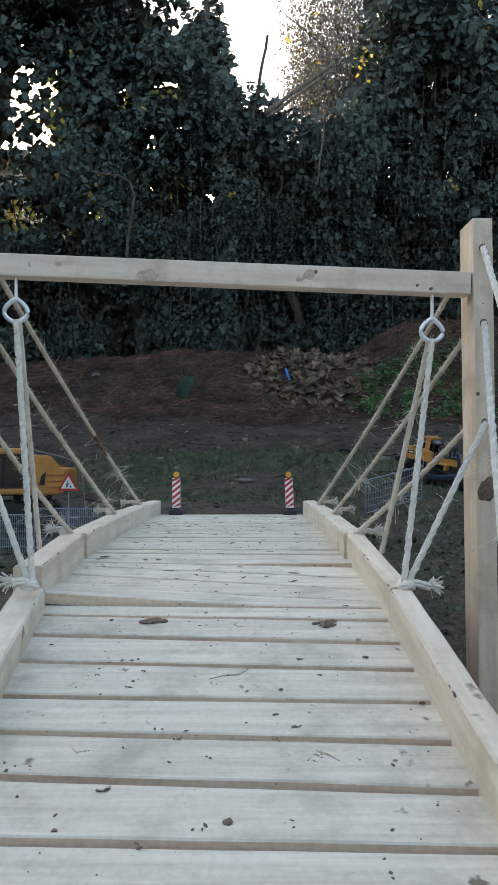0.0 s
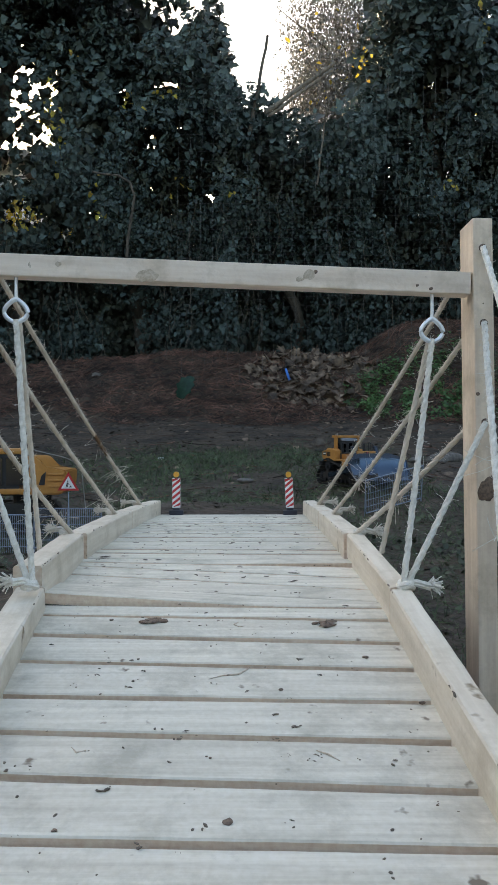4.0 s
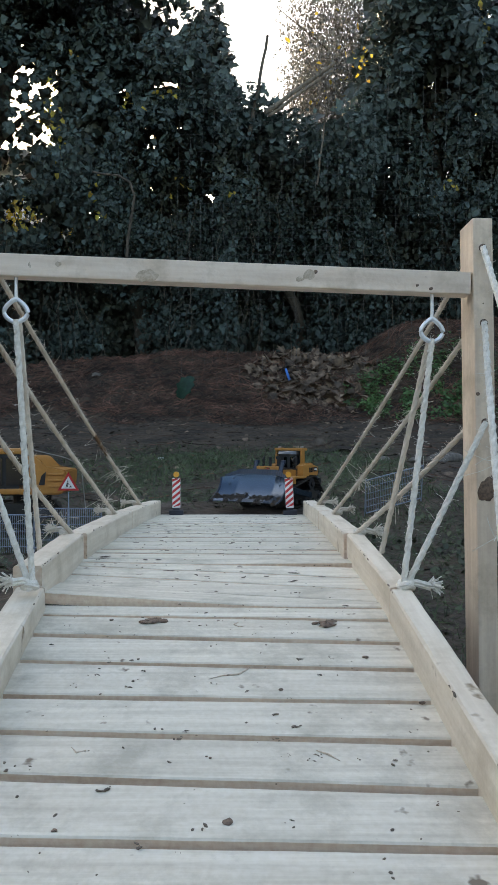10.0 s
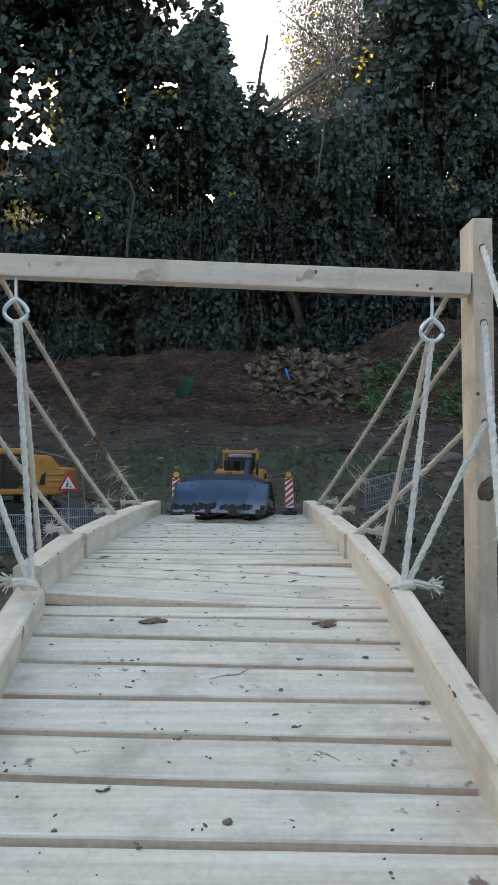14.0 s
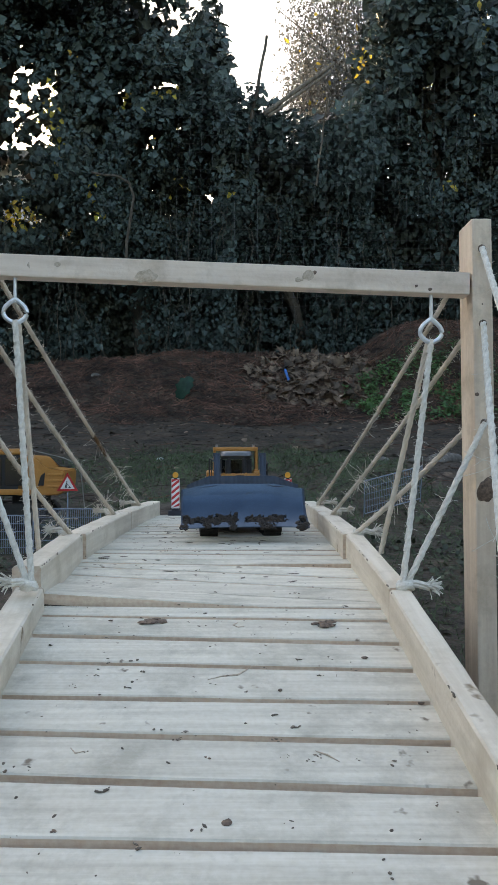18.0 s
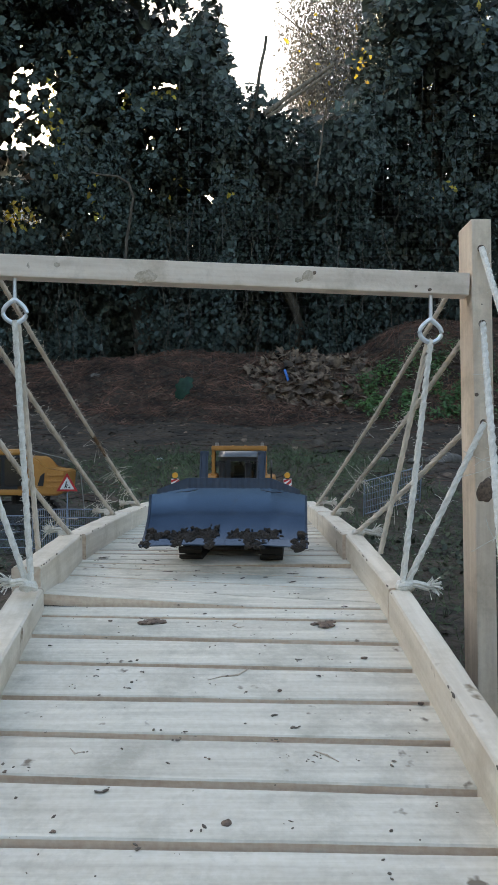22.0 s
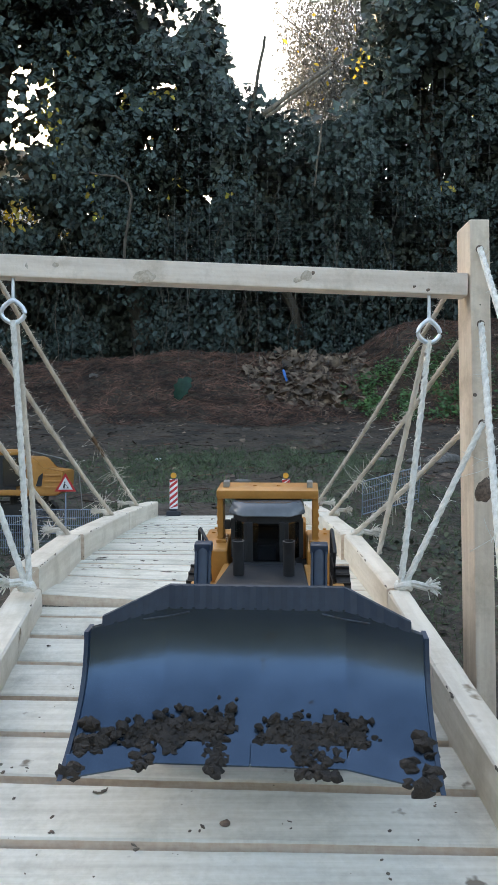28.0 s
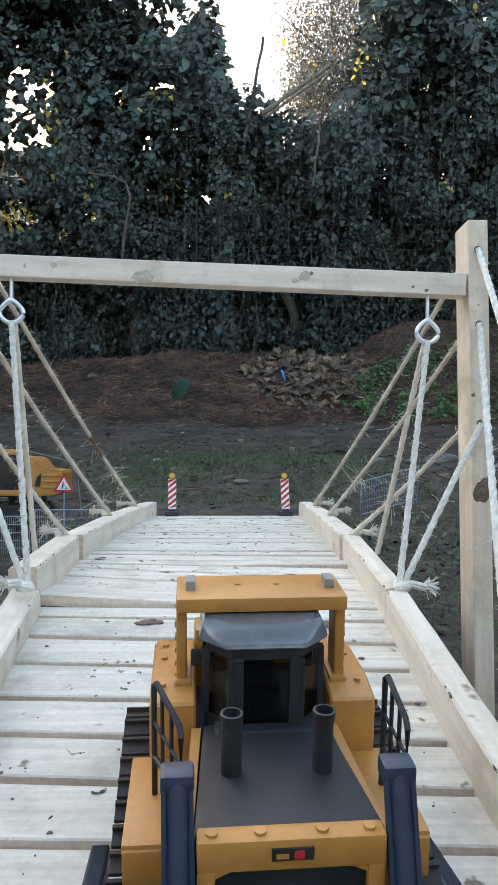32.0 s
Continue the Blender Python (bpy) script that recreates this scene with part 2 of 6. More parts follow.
def prism(bm, outline, axis, lo, hi):
    """A closed outline of (a, b) pairs drawn out along an axis: x gives (y, z) outlines, y gives (x, z), z gives (x, y)."""
    def at(a, b, c):
        return {"x": (c, a, b), "y": (a, c, b), "z": (a, b, c)}[axis]
    lower = [bm.verts.new(at(a, b, lo)) for a, b in outline]
    upper = [bm.verts.new(at(a, b, hi)) for a, b in outline]
    n = len(outline)
    for i in range(n):
        bm.faces.new((lower[i], lower[(i + 1) % n], upper[(i + 1) % n], upper[i]))
    bm.faces.new(lower[::-1])
    bm.faces.new(upper)


def piecewise(v, table):
    if v <= table[0][0]:
        (a, b), (c, d) = table[0], table[1]
        return b + (d - b) * (v - a) / (c - a)
    for (a, b), (c, d) in zip(table, table[1:]):
        if v <= c:
            return b + (d - b) * (v - a) / (c - a)
    return table[-1][1]


def smooth_step(a, b, v):
    t = min(1.0, max(0.0, (v - a) / (b - a)))
    return t * t * (3 - 2 * t)


# ---- plan: heights of the deck and of the ground ----
DECK = [(-0.25, -0.0235), (0.99, 0.170), (1.28, 0.187), (1.65, 0.1835), (2.0, 0.1745), (2.30, 0.161)]
MIDDLE = [(-0.25, 0.020), (0.985, -0.050), (1.25, -0.062), (2.3, -0.057)]
INNER, RAIL_W, RAIL_H = 0.236, 0.043, 0.052


def half_width(y):
    """The deck narrows a little towards the near end."""
    return INNER - 0.0362 * max(0.0, 0.99 - y)


def deck_z(y):
    return piecewise(y, DECK)


def deck_x(y):
    return piecewise(y, MIDDLE)


GROUND = [(-400, -0.5), (-6, -0.2), (0, -0.06), (1.0, -0.04), (2.4, 0.10), (2.8, 0.14), (3.4, 0.20), (4.6, 0.33), (5.6, 0.57), (5.85, 0.72), (6.2, 1.0), (6.5, 1.20), (7.5, 1.35), (400, 2.0)]


def ground_z(x, y):
    z = piecewise(y, GROUND)
    if 5.5 < y < 8:
        z += 0.16 * smooth_step(5.6, 6.5, y) * (smooth_step(0.9, 1.6, x) * 2.0 - smooth_step(-0.6, -2.2, x) * 0.7)
    if y < 5:
        z -= 0.095 * smooth_step(-0.4, -0.75, x) * smooth_step(5, 3.5, y)
    z += 0.045 * smooth_step(0.2, 0.5, x) * smooth_step(2.45, 2.8, y) * smooth_step(4.3, 3.5, y)
    # earth is banked up against the far end of the bridge
    z += 0.06 * smooth_step(0.55, 0.3, abs(x + 0.057)) * smooth_step(1.9, 2.3, y) * smooth_step(3.0, 2.5, y)
    z += 0.020 * smooth_step(0.28, 0.40, x) * smooth_step(2.72, 2.86, y) * smooth_step(4.3, 3.6, y) - 0.035 * smooth_step(0.66, 0.98, x) * smooth_step(2.72, 2.86, y) * smooth_step(3.9, 3.4, y)
    # a scoop dug in the yard, with its spoil behind it
    z -= 0.15 * math.exp(-(((x - 0.52) / 0.17) ** 2 + ((y - 4.75) / 0.10) ** 2) ** 2) - 0.05 * math.exp(-((x - 0.60) / 0.22) ** 2 - ((y - 4.97) / 0.07) ** 2)
    if -4 < y < 9 and abs(x) < 9:
        k = 1 + 2.0 * smooth_step(5.5, 6.0, y)
        z += k * (0.016 * noise.noise(Vector((x * 1.7, y * 1.7, 3.0))) + 0.008 * noise.noise(Vector((x * 6, y * 6, 9.0))) + 0.006 * noise.noise(Vector((x * 15, y * 15, 2.0))) + 0.0035 * noise.noise(Vector((x * 37, y * 37, 7.0))))
    return z


def support(x, y):
    """Height of what a machine drives on: the deck, or the ground beyond it."""
    if y <= 2.25:
        return deck_z(y)
    g = ground_z(x, y)
    return deck_z(2.25) + (g - deck_z(2.25)) * smooth_step(2.25, 2.6, y) if y < 2.6 else g


def build_ground():
    xs = [-400, -120, -40, -18] + [-9 + 0.5 * i for i in range(12)] + [-3 + 0.032 * i for i in range(188)] + [3.5 + 0.5 * i for i in range(12)] + [18, 40, 120, 400]
    ys = [-400, -120, -40, -16] + [-8 + 0.5 * i for i in range(16)] + [0.032 * i for i in range(219)] + [7.2 + 0.5 * i for i in range(8)] + [16, 40, 120, 400]
    bm = bmesh.new()
    grid = [[bm.verts.new((x, y, ground_z(x, y))) for x in xs] for y in ys]
    for r0, r1 in zip(grid, grid[1:]):
        for a, b, c, d in zip(r0, r0[1:], r1[1:], r1):
            bm.faces.new((a, b, c, d))
    ob = part("ground", bm, M_SOIL, None, smooth=True)
    return tagged(ob, "dark damp trodden soil rising to a bank", "ground", kind="structure")


build_ground()


# ---- the suspension bridge ----
def rope_mesh(pts, r, twist=0.018, strands=3, fuzz=0.0, seed=1, frays=()):
    """A laid rope of twisted strands along pts, with loose fibres."""
    rnd = random.Random(seed)
    pts = [Vector(p) for p in pts]
    total = sum((b - a).length for a, b in zip(pts, pts[1:]))
    step = max(0.005, total / 160)
    n = max(6, int(total / step))
    line = []
    for i in range(n + 1):
        s = total * i / n
        for a, b in zip(pts, pts[1:]):
            ln = (b - a).length
            if s <= ln + 1e-9:
                line.append(a.lerp(b, s / ln))
                break
            s -= ln
        else:
            line.append(pts[-1].copy())
    bm = bmesh.new()
    for k in range(strands):
        path = []
        for i, p in enumerate(line):
            t = (line[min(i + 1, n)] - line[max(i - 1, 0)]).normalized()
            u = t.cross(Vector((0.2, 0.1, 1)))
            if u.length < 0.1:
                u = t.cross(Vector((1, 0, 0)))
            u.normalize()
            w = t.cross(u)
            a = 2 * math.pi * (k / strands + (total * i / n) / (twist * 3))
            path.append(p + (u * math.cos(a) + w * math.sin(a)) * r * 0.36 * (1 + 0.25 * noise.noise(Vector((i * 0.31, k, seed)))))
        tube(bm, path, r * 0.64, 6)
    for _ in range(int(fuzz * total)):
        p = line[rnd.randrange(n)]
        d = Vector((rnd.uniform(-1, 1), rnd.uniform(-1, 1), rnd.uniform(-1, 1))).normalized()
        e = Vector((rnd.uniform(-1, 1), rnd.uniform(-1, 1), rnd.uniform(-0.6, 1))) * 0.006
        ln = rnd.uniform(0.0045, 0.0085) if rnd.random() < 0.975 else rnd.uniform(0.010, 0.030)
        tube(bm, [p, p + d * ln * 0.5, p + d * ln * 0.8 + e], 0.00024, 3)
    for at, many in frays:
        for _ in range(many):
            p = line[min(n, max(0, int(n * (at + rnd.gauss(0, 0.02)))))]
            d = Vector((rnd.uniform(-1, 1), rnd.uniform(-1, 0.2), rnd.uniform(-1, 0.7))).normalized()
            e = Vector((rnd.uniform(-1, 1), rnd.uniform(-1, 1), rnd.uniform(-1, 1))) * 0.012
            ln = rnd.uniform(0.010, 0.045)
            tube(bm, [p, p + d * ln * 0.4, p + d * ln * 0.75 + e * 0.5, p + d * ln + e], 0.0004, 3)
    return bm


def sagging(a, b, sag, n=10):
    a, b = Vector(a), Vector(b)
    return [a.lerp(b, i / n) + Vector((0, 0, -sag * 4 * (i / n) * (1 - i / n))) for i in range(n + 1)]


def rail_top(side, y, out=0.5):
    width = 0.032 if side > 0 and y < 1.275 else RAIL_W
    return Vector((deck_x(y) + side * (half_width(y) + width * out), y, deck_z(y) + RAIL_H - 0.006))


POST_Y, BEAM_Y = 1.03, 1.0
# where the plank joints meet the two kerb rails
JOINTS = [(0.5286, 0.5171), (0.6044, 0.5832), (0.6729, 0.6537), (0.739, 0.7258), (0.817, 0.7949), (0.889, 0.8627), (0.9534, 0.9334), (0.9892, 0.9731), (1.0895, 0.9983), (1.1642, 1.0636), (1.222, 1.1337), (1.2523, 1.2097), (1.2777, 1.2658), (1.3403, 1.3164), (1.389, 1.379), (1.4419, 1.4419)]
HOLES = (0.680, 0.572, 0.429)


def build_bridge():
    rnd = random.Random(5)
    br = thing("suspension_bridge", pose(0, 0, 0), "raw spruce model rope bridge with arched plank deck", "bridge")
    # planks across the deck: each joint runs a little askew, and the boards fan out over the crown
    joints_y = [(-0.242 + 0.07 * i, -0.250 + 0.07 * i) for i in range(11)] + JOINTS
    while joints_y[-1][0] < 2.23:
        step = rnd.uniform(0.060, 0.070)
        joints_y.append((joints_y[-1][0] + step, joints_y[-1][1] + step + rnd.uniform(-0.004, 0.004)))
    joints_y[-1] = (2.31, 2.31)
    for (a, a2), (b, b2) in zip(joints_y, joints_y[1:]):
        crown = abs(a - 0.9892) < 0.001
        near = (a + b) / 2 < 0.93
        gap = rnd.uniform(0.0078, 0.0094) if near else rnd.uniform(0.0046, 0.0075)
        bm = bmesh.new()
        nx = 10
        th = 0.0165
        tip = rnd.uniform(0.0006, 0.0014) if near else rnd.uniform(-0.0006, 0.0016)
        warp = rnd.uniform(-0.0010, 0.0010)
        rows = []
        for i in range(nx + 1):
            u = i / nx
            y0, y1 = a + (a2 - a) * u + gap / 2, b + (b2 - b) * u - gap / 2
            x = (half_width((a + b) / 2) + 0.012) * (2 * u - 1)
            w = 0.0012 * noise.noise(Vector((x * 8, a * 31, 1))) + 0.0005 * noise.noise(Vector((x * 30, a * 31, 4)))
            # the crown board has sprung up at one end and shows its sawn edge
            spring = 0.016 * max(0.0, 1 - 1.6 * u) if crown else 0.0
            if abs(a - 1.2523) < 0.001:
                spring = 0.007 * max(0.0, 2 * u - 0.9)
            ring = []
            for k, (y, z) in enumerate(((y0, -th), (y0, -0.0014), (y0 + 0.0014, 0), ((y0 + y1) / 2, 0.0002), (y1 - 0.0014, 0), (y1, -0.0014), (y1, -th))):
                f = (y - y0) / (y1 - y0)
                yy = y + w * (1 if k < 3 else 0.6)
                lift = tip * (1 - f) + warp * (2 * u - 1) * (0.4 + 0.6 * noise.noise(Vector((a * 17, u * 2, 0)))) + spring * (1 - 0.6 * f)
                ring.append(bm.verts.new((deck_x(yy) + x, yy, deck_z(yy) + z + lift)))
            rows.append(ring)
        for r0, r1 in zip(rows, rows[1:]):
            for j in range(7):
                bm.faces.new((r0[j], r0[(j + 1) % 7], r1[(j + 1) % 7], r1[j]))
        bm.faces.new(rows[0])
        bm.faces.new(rows[-1][::-1])
        ob = part("plank", bm, M_PLANK, br)
        # sawn edges are browner than the planed face
        ob.data.materials.append(M_EDGE)
        for f in ob.data.polygons:
            if abs(f.normal.y) > 0.8:
                f.material_index = 1
    # kerb rails in straight lengths, butted at the ties
    for side in (-1, 1):
        joints = [-0.27, 0.972, 1.275, 1.76, 2.31] if side < 0 else [-0.27, 0.928, 1.275, 1.76, 2.31]
        widths = (0.039, 0.040, 0.043, 0.043) if side < 0 else (0.029, 0.031, 0.040, 0.043)
        for k, (a, b) in enumerate(zip(joints, joints[1:])):
            bm = bmesh.new()
            a2, b2, wide = a + 0.003, b - (0.007 if k == 1 else 0.003), widths[k]
            p, q = [Vector((deck_x(y) + side * (half_width(y) + wide / 2), y, deck_z(y))) for y in (a2, b2)]
            if k == 0:
                q.z -= 0.012 if side < 0 else 0.0
            if k == 1:
                p, q = p + Vector((0.001 if side > 0 else -0.006, 0, 0.013 if side < 0 else 0.0)), q + Vector((side * 0.004, 0, 0.002))
            d = q - p
            m = Matrix.Translation((p + q) / 2) @ d.to_track_quat("Y", "Z").to_matrix().to_4x4()
            n = max(4, int(d.length / 0.03))
            half = wide / 2
            rings = []
            for i in range(n + 1):
                y = d.length * (i / n - 0.5)
                ring = []
                for j, (x, z) in enumerate(((-half, -0.006), (half, -0.006), (half, RAIL_H - 0.0085), (half - 0.0025, RAIL_H - 0.006), (0, RAIL_H - 0.0055), (0.0025 - half, RAIL_H - 0.006), (-half, RAIL_H - 0.0085))):
                    e = Vector((y * 16, j * 3.7, k + side * 5.0))
                    ring.append(bm.verts.new((x + 0.0011 * noise.noise(e), y, z + (0.0013 * noise.noise(e + Vector((9, 0, 0))) if j > 1 else 0))))
                rings.append(ring)
            for r0, r1 in zip(rings, rings[1:]):
                for j in range(7):
                    bm.faces.new((r0[j], r0[(j + 1) % 7], r1[(j + 1) % 7], r1[j]))
            bm.faces.new(rings[0])
            bm.faces.new(rings[-1][::-1])
            rail = part("kerb_rail", bm, M_RAIL, br, m=m)
            rail.data.materials.append(M_EDGE)
            for f in rail.data.polygons:
                if abs(f.normal.y) > 0.8:
                    f.material_index = 1
            # mud and bark left along the inner edge
            bm = bmesh.new()
            for _ in range(int(d.length * 34)):
                y = a + (b - a) * rnd.random()
                along = (y - a) / (b - a)
                on_edge = rnd.random() < 0.45
                c = p.lerp(q, along) + Vector((-side * (half - 0.001), 0, RAIL_H - 0.007 if on_edge else 0.002 + 0.006 * rnd.random()))
                r = rnd.uniform(0.0007, 0.0024)
                v = bmesh.ops.create_icosphere(bm, subdivisions=1, radius=r, matrix=Matrix.Translation(c) @ Matrix.Diagonal((0.45, rnd.uniform(1, 2.8), rnd.uniform(0.7, 1.3), 1)))["verts"]
                for g in v:
                    g.co += (g.co - c) * rnd.uniform(-0.35, 0.35)
            tagged(part("dirt_crumbs", bm, M_CRUMB, br, "brown crumbs of dirt"), kind="stuff")
        # carriers under the deck
        for k, (a, b) in enumerate(zip(joints, joints[1:])):
            bm = bmesh.new()
            p, q = [Vector((deck_x(y) + side * (half_width(y) - 0.05), y, deck_z(y) - 0.034)) for y in (a + 0.004, b - 0.004)]
            d = q - p
            box(bm, (0, 0, 0), (0.03, d.length, 0.034), bevel=0.002)
            part("bearer", bm, M_RAIL, br, m=Matrix.Translation((p + q) / 2) @ d.to_track_quat("Y", "Z").to_matrix().to_4x4())
    # knots in the boards
    for x, y, r, n in ((-0.130, 0.926, 0.0155, 9), (0.106, 0.916, 0.0125, 7), (-0.185, 0.930, 0.004, 3), (0.138, 0.822, 0.0030, 1), (-0.017, 0.545, 0.0036, 1), (-0.08, 0.925, 0.0035, 3),
                       (0.155, 0.565, 0.0034, 3), (0.18, 0.72, 0.0030, 1), (-0.037, 0.628, 0.0030, 2), (-0.15, 0.535, 0.0036, 3), (-0.10, 0.985, 0.005, 3), (0.034, 0.748, 0.0022, 1), (0.10, 0.625, 0.003, 2), (-0.21, 0.61, 0.003, 2)):
        for k in range(n):
            bm = bmesh.new()
            q = rnd.uniform(0.18, 0.46) * r if n > 1 else r
            c = Vector((x + rnd.gauss(0, 0.62) * r * (n > 1), y + rnd.gauss(0, 0.42) * r * (n > 1), deck_z(y) + 0.0020))
            bmesh.ops.create_icosphere(bm, subdivisions=2, radius=q, matrix=Matrix.Translation(c) @ pose(0, 0, 0, 9) @ Matrix.Diagonal((1.2, 0.9, 0.40, 1)))
            for v in bm.verts:
                v.co += (v.co - c) * 0.7 * noise.noise(v.co * 330)
            part("knot", bm, M_KNOT, br, smooth=True)
    # scrapes across the boards
    for pts in (((-0.045, 0.772), (-0.030, 0.780), (-0.012, 0.783), (-0.002, 0.795), (0.004, 0.803)), ((-0.014, 0.925), (-0.020, 0.917), (-0.013, 0.910), (-0.005, 0.913)), ((0.062, 0.640), (0.072, 0.634), (0.082, 0.624)), ((-0.165, 0.645), (-0.158, 0.636), (-0.150, 0.640))):
        bm = bmesh.new()
        tube(bm, [(x, y, deck_z(y) + 0.0010) for x, y in pts], lambda f: 0.0012 * (1 - 0.7 * abs(2 * f - 1)), 5)
        part("scrape", bm, M_KNOTPALE, br)
    # gate of two posts and a beam
    for side, lean in ((1, 0.0095), (-1, -0.004)):
        bm = bmesh.new()
        xin = 0.3215 if side > 0 else -0.4215
        top, low = 0.7235, -0.20
        for v in box(bm, (0, 0, 0), (0.029, 0.062, top - low), bevel=0.0025):
            f = (top - low) / 2 - v.co.z
            v.co.x += lean * f / 0.66
        part("gate_post", bm, M_POST, br, m=pose(xin + 0.0145, POST_Y, (top + low) / 2))
        hx = xin + 0.012
        # each rope hole is a solid disc, the shade inside put into its dark colour
        for z in HOLES:
            bm = bmesh.new()
            c = Vector((hx + lean * (top - z) / 0.66 + 0.002, POST_Y - 0.0315, z))
            rod(bm, c, c + Vector((0, 0.002, 0)), 0.0058, n=12)
            part("rope_hole", bm, M_KNOT, br)
    bm = bmesh.new()
    c = Vector((0.3440, POST_Y - 0.0305, 0.333))
    bmesh.ops.create_icosphere(bm, subdivisions=3, radius=0.018, matrix=Matrix.Translation(c) @ pose(0, 0, 0, 0, 25) @ Matrix.Diagonal((0.75, 0.14, 1.05, 1)))
    for v in bm.verts:
        v.co += (v.co - c) * 0.5 * noise.noise(v.co * 90)
    part("bark_scar", bm, M_KNOT, br, "dark bark scar", smooth=True)
    p, q = Vector((-0.3920, BEAM_Y + 0.016, 0.6590)), Vector((0.3205, BEAM_Y + 0.016, 0.6300))
    d = q - p
    bm = bmesh.new()
    box(bm, (0, 0, 0), (d.length, 0.030, 0.0325), bevel=0.002)
    part("cross_beam", bm, M_BEAM, br, m=Matrix.Translation((p + q) / 2) @ d.to_track_quat("X", "Z").to_matrix().to_4x4())
    # knots in the beam and the post
    for x, dz, r, sx in ((0.087, 0.002, 0.0085, 1.0), (0.074, -0.004, 0.0045, 1.6), (0.096, 0.007, 0.004, 0.8), (-0.147, -0.009, 0.011, 1.5), (0.262, -0.011, 0.0032, 1.2), (0.243, -0.006, 0.003, 1.0), (0.255, 0.006, 0.0022, 1.0), (-0.316, 0.0, 0.0055, 0.5), (-0.275, 0.003, 0.0045, 1.2)):
        bm = bmesh.new()
        z = p.z + (q.z - p.z) * (x - p.x) / d.x + dz
        bmesh.ops.create_icosphere(bm, subdivisions=2, radius=r, matrix=Matrix.Translation((x, BEAM_Y + 0.0012, z)) @ Matrix.Diagonal((sx, 0.10, 0.9, 1)))
        for v in bm.verts:
            v.co += Vector((1, 0, 1)) * 0.5 * r * noise.noise(v.co * 200)
        part("knot", bm, M_KNOTPALE if r > 0.004 else M_KNOT, br, smooth=True)
    for x, z, r in ((0.3255, 0.470, 0.0032), (0.3395, 0.452, 0.002), (0.333, 0.60, 0.0018)):
        bm = bmesh.new()
        bmesh.ops.create_icosphere(bm, subdivisions=2, radius=r, matrix=Matrix.Translation((x + 0.004, POST_Y - 0.0308, z)) @ Matrix.Diagonal((1, 0.15, 1, 1)))
        part("knot", bm, M_KNOT, br, smooth=True)
    rings = {}
    FRAYS = {(-1, 0): ((0.60, 16), (0.76, 46), (0.88, 22)), (-1, 1): ((0.9, 30), (0.45, 8)), (-1, 2): ((0.85, 14),), (1, 0): ((0.5, 8),), (1, 1): ((0.72, 40), (0.35, 10)), (1, 2): ((0.6, 16),)}
    for side, x in ((-1, -0.3395), (1, 0.2665)):
        zb = p.z + (q.z - p.z) * (x - p.x) / d.x - 0.0145
        bm = bmesh.new()
        cz = zb - (0.056 if side > 0 else 0.052)
        loop = [(x + 0.0165 * math.cos(a) * (1 - 0.62 * max(0.0, math.sin(a)) ** 2 - 0.25 * max(0.0, -math.sin(a)) ** 3), BEAM_Y + 0.012 + 0.002 * math.cos(a), cz + 0.0150 * math.sin(a) * (1.25 if math.sin(a) > 0 else 1.0)) for a in (2 * math.pi * i / 28 for i in range(28))]
        tube(bm, loop, 0.0034, 10, closed=True)
        rod(bm, (x, BEAM_Y + 0.012, cz + 0.015), (x, BEAM_Y + 0.012, zb + 0.002), 0.0028)
        part("eye_bolt", bm, M_ZINC, br, "zinc plated eye bolt", smooth=True)
        rings[side] = Vector((x, BEAM_Y + 0.012, cz - 0.012))

    def rope(name, a, b, mat, sag=0.004, r=0.0042, fuzz=0, seed=1, frays=()):
        return part(name, rope_mesh(sagging(a, b, sag), r, fuzz=fuzz, seed=seed, frays=frays), mat, br, smooth=True)

    for side in (-1, 1):
        hx = (0.336 if side > 0 else -0.396)
        near_tie, second = rail_top(side, 0.925, 0.57 if side > 0 else 0.18), rail_top(side, 1.115, 1.02)
        rope("hanger_rope", rings[side], near_tie, M_ROPE, 0.0, 0.0048, 500, 3 + side)
        rope("hanger_rope", rings[side] + Vector((-side * 0.003, 0.004, 0)), second, M_JUTE, 0.0, 0.0046, 500, 8 + side)
        lean = 0.0095 if side > 0 else -0.004
        for k, (z, y) in enumerate(zip(HOLES, (2.03, 1.66, 1.265))):
            back = Vector((hx + lean * (0.72 - z) / 0.66, POST_Y + 0.03, z))
            rope("stay_rope", back, rail_top(side, y, 0.55), M_STAINED if side < 0 and k == 0 else M_JUTE, 0.012 - 0.003 * k, 0.0046, 1300, 20 + k + 5 * side, FRAYS.get((side, k), ()))
        for k, (z, y) in enumerate(zip(HOLES, (0.30, 0.57, 0.927))):
            front = Vector((hx + lean * (0.72 - z) / 0.66, POST_Y - 0.032, z))
            rope("stay_rope", front, rail_top(side, y, 0.9) if k < 2 else near_tie + Vector((side * 0.004, 0.002, 0)), M_ROPE, (0.012, 0.015, 0.0)[k], 0.0047, 500, 40 + k + 5 * side, ((0.45, 7), (0.62, 5)) if k == 1 else ())
        # knots and frayed ends on the rails
        for y, mat in ((0.926, M_ROPE), (1.265, M_ROPE), (1.66, M_JUTE), (2.03, M_JUTE)):
            bm = bmesh.new()
            c = rail_top(side, y, 0.75) if y > 1 else near_tie.copy()
            # a half hitch over the outer edge, and a short tail that has come undone
            for k in range(3):
                a, w = rnd.uniform(0, 6.28), rnd.uniform(0.005, 0.009)
                loop = [c + Vector((side * 0.004 + w * math.cos(a + t), w * math.sin(a + t), 0.004 + 0.003 * math.sin(2 * t + a))) for t in (2 * math.pi * i / 12 for i in range(12))]
                tube(bm, loop, 0.0044, 7, closed=True)
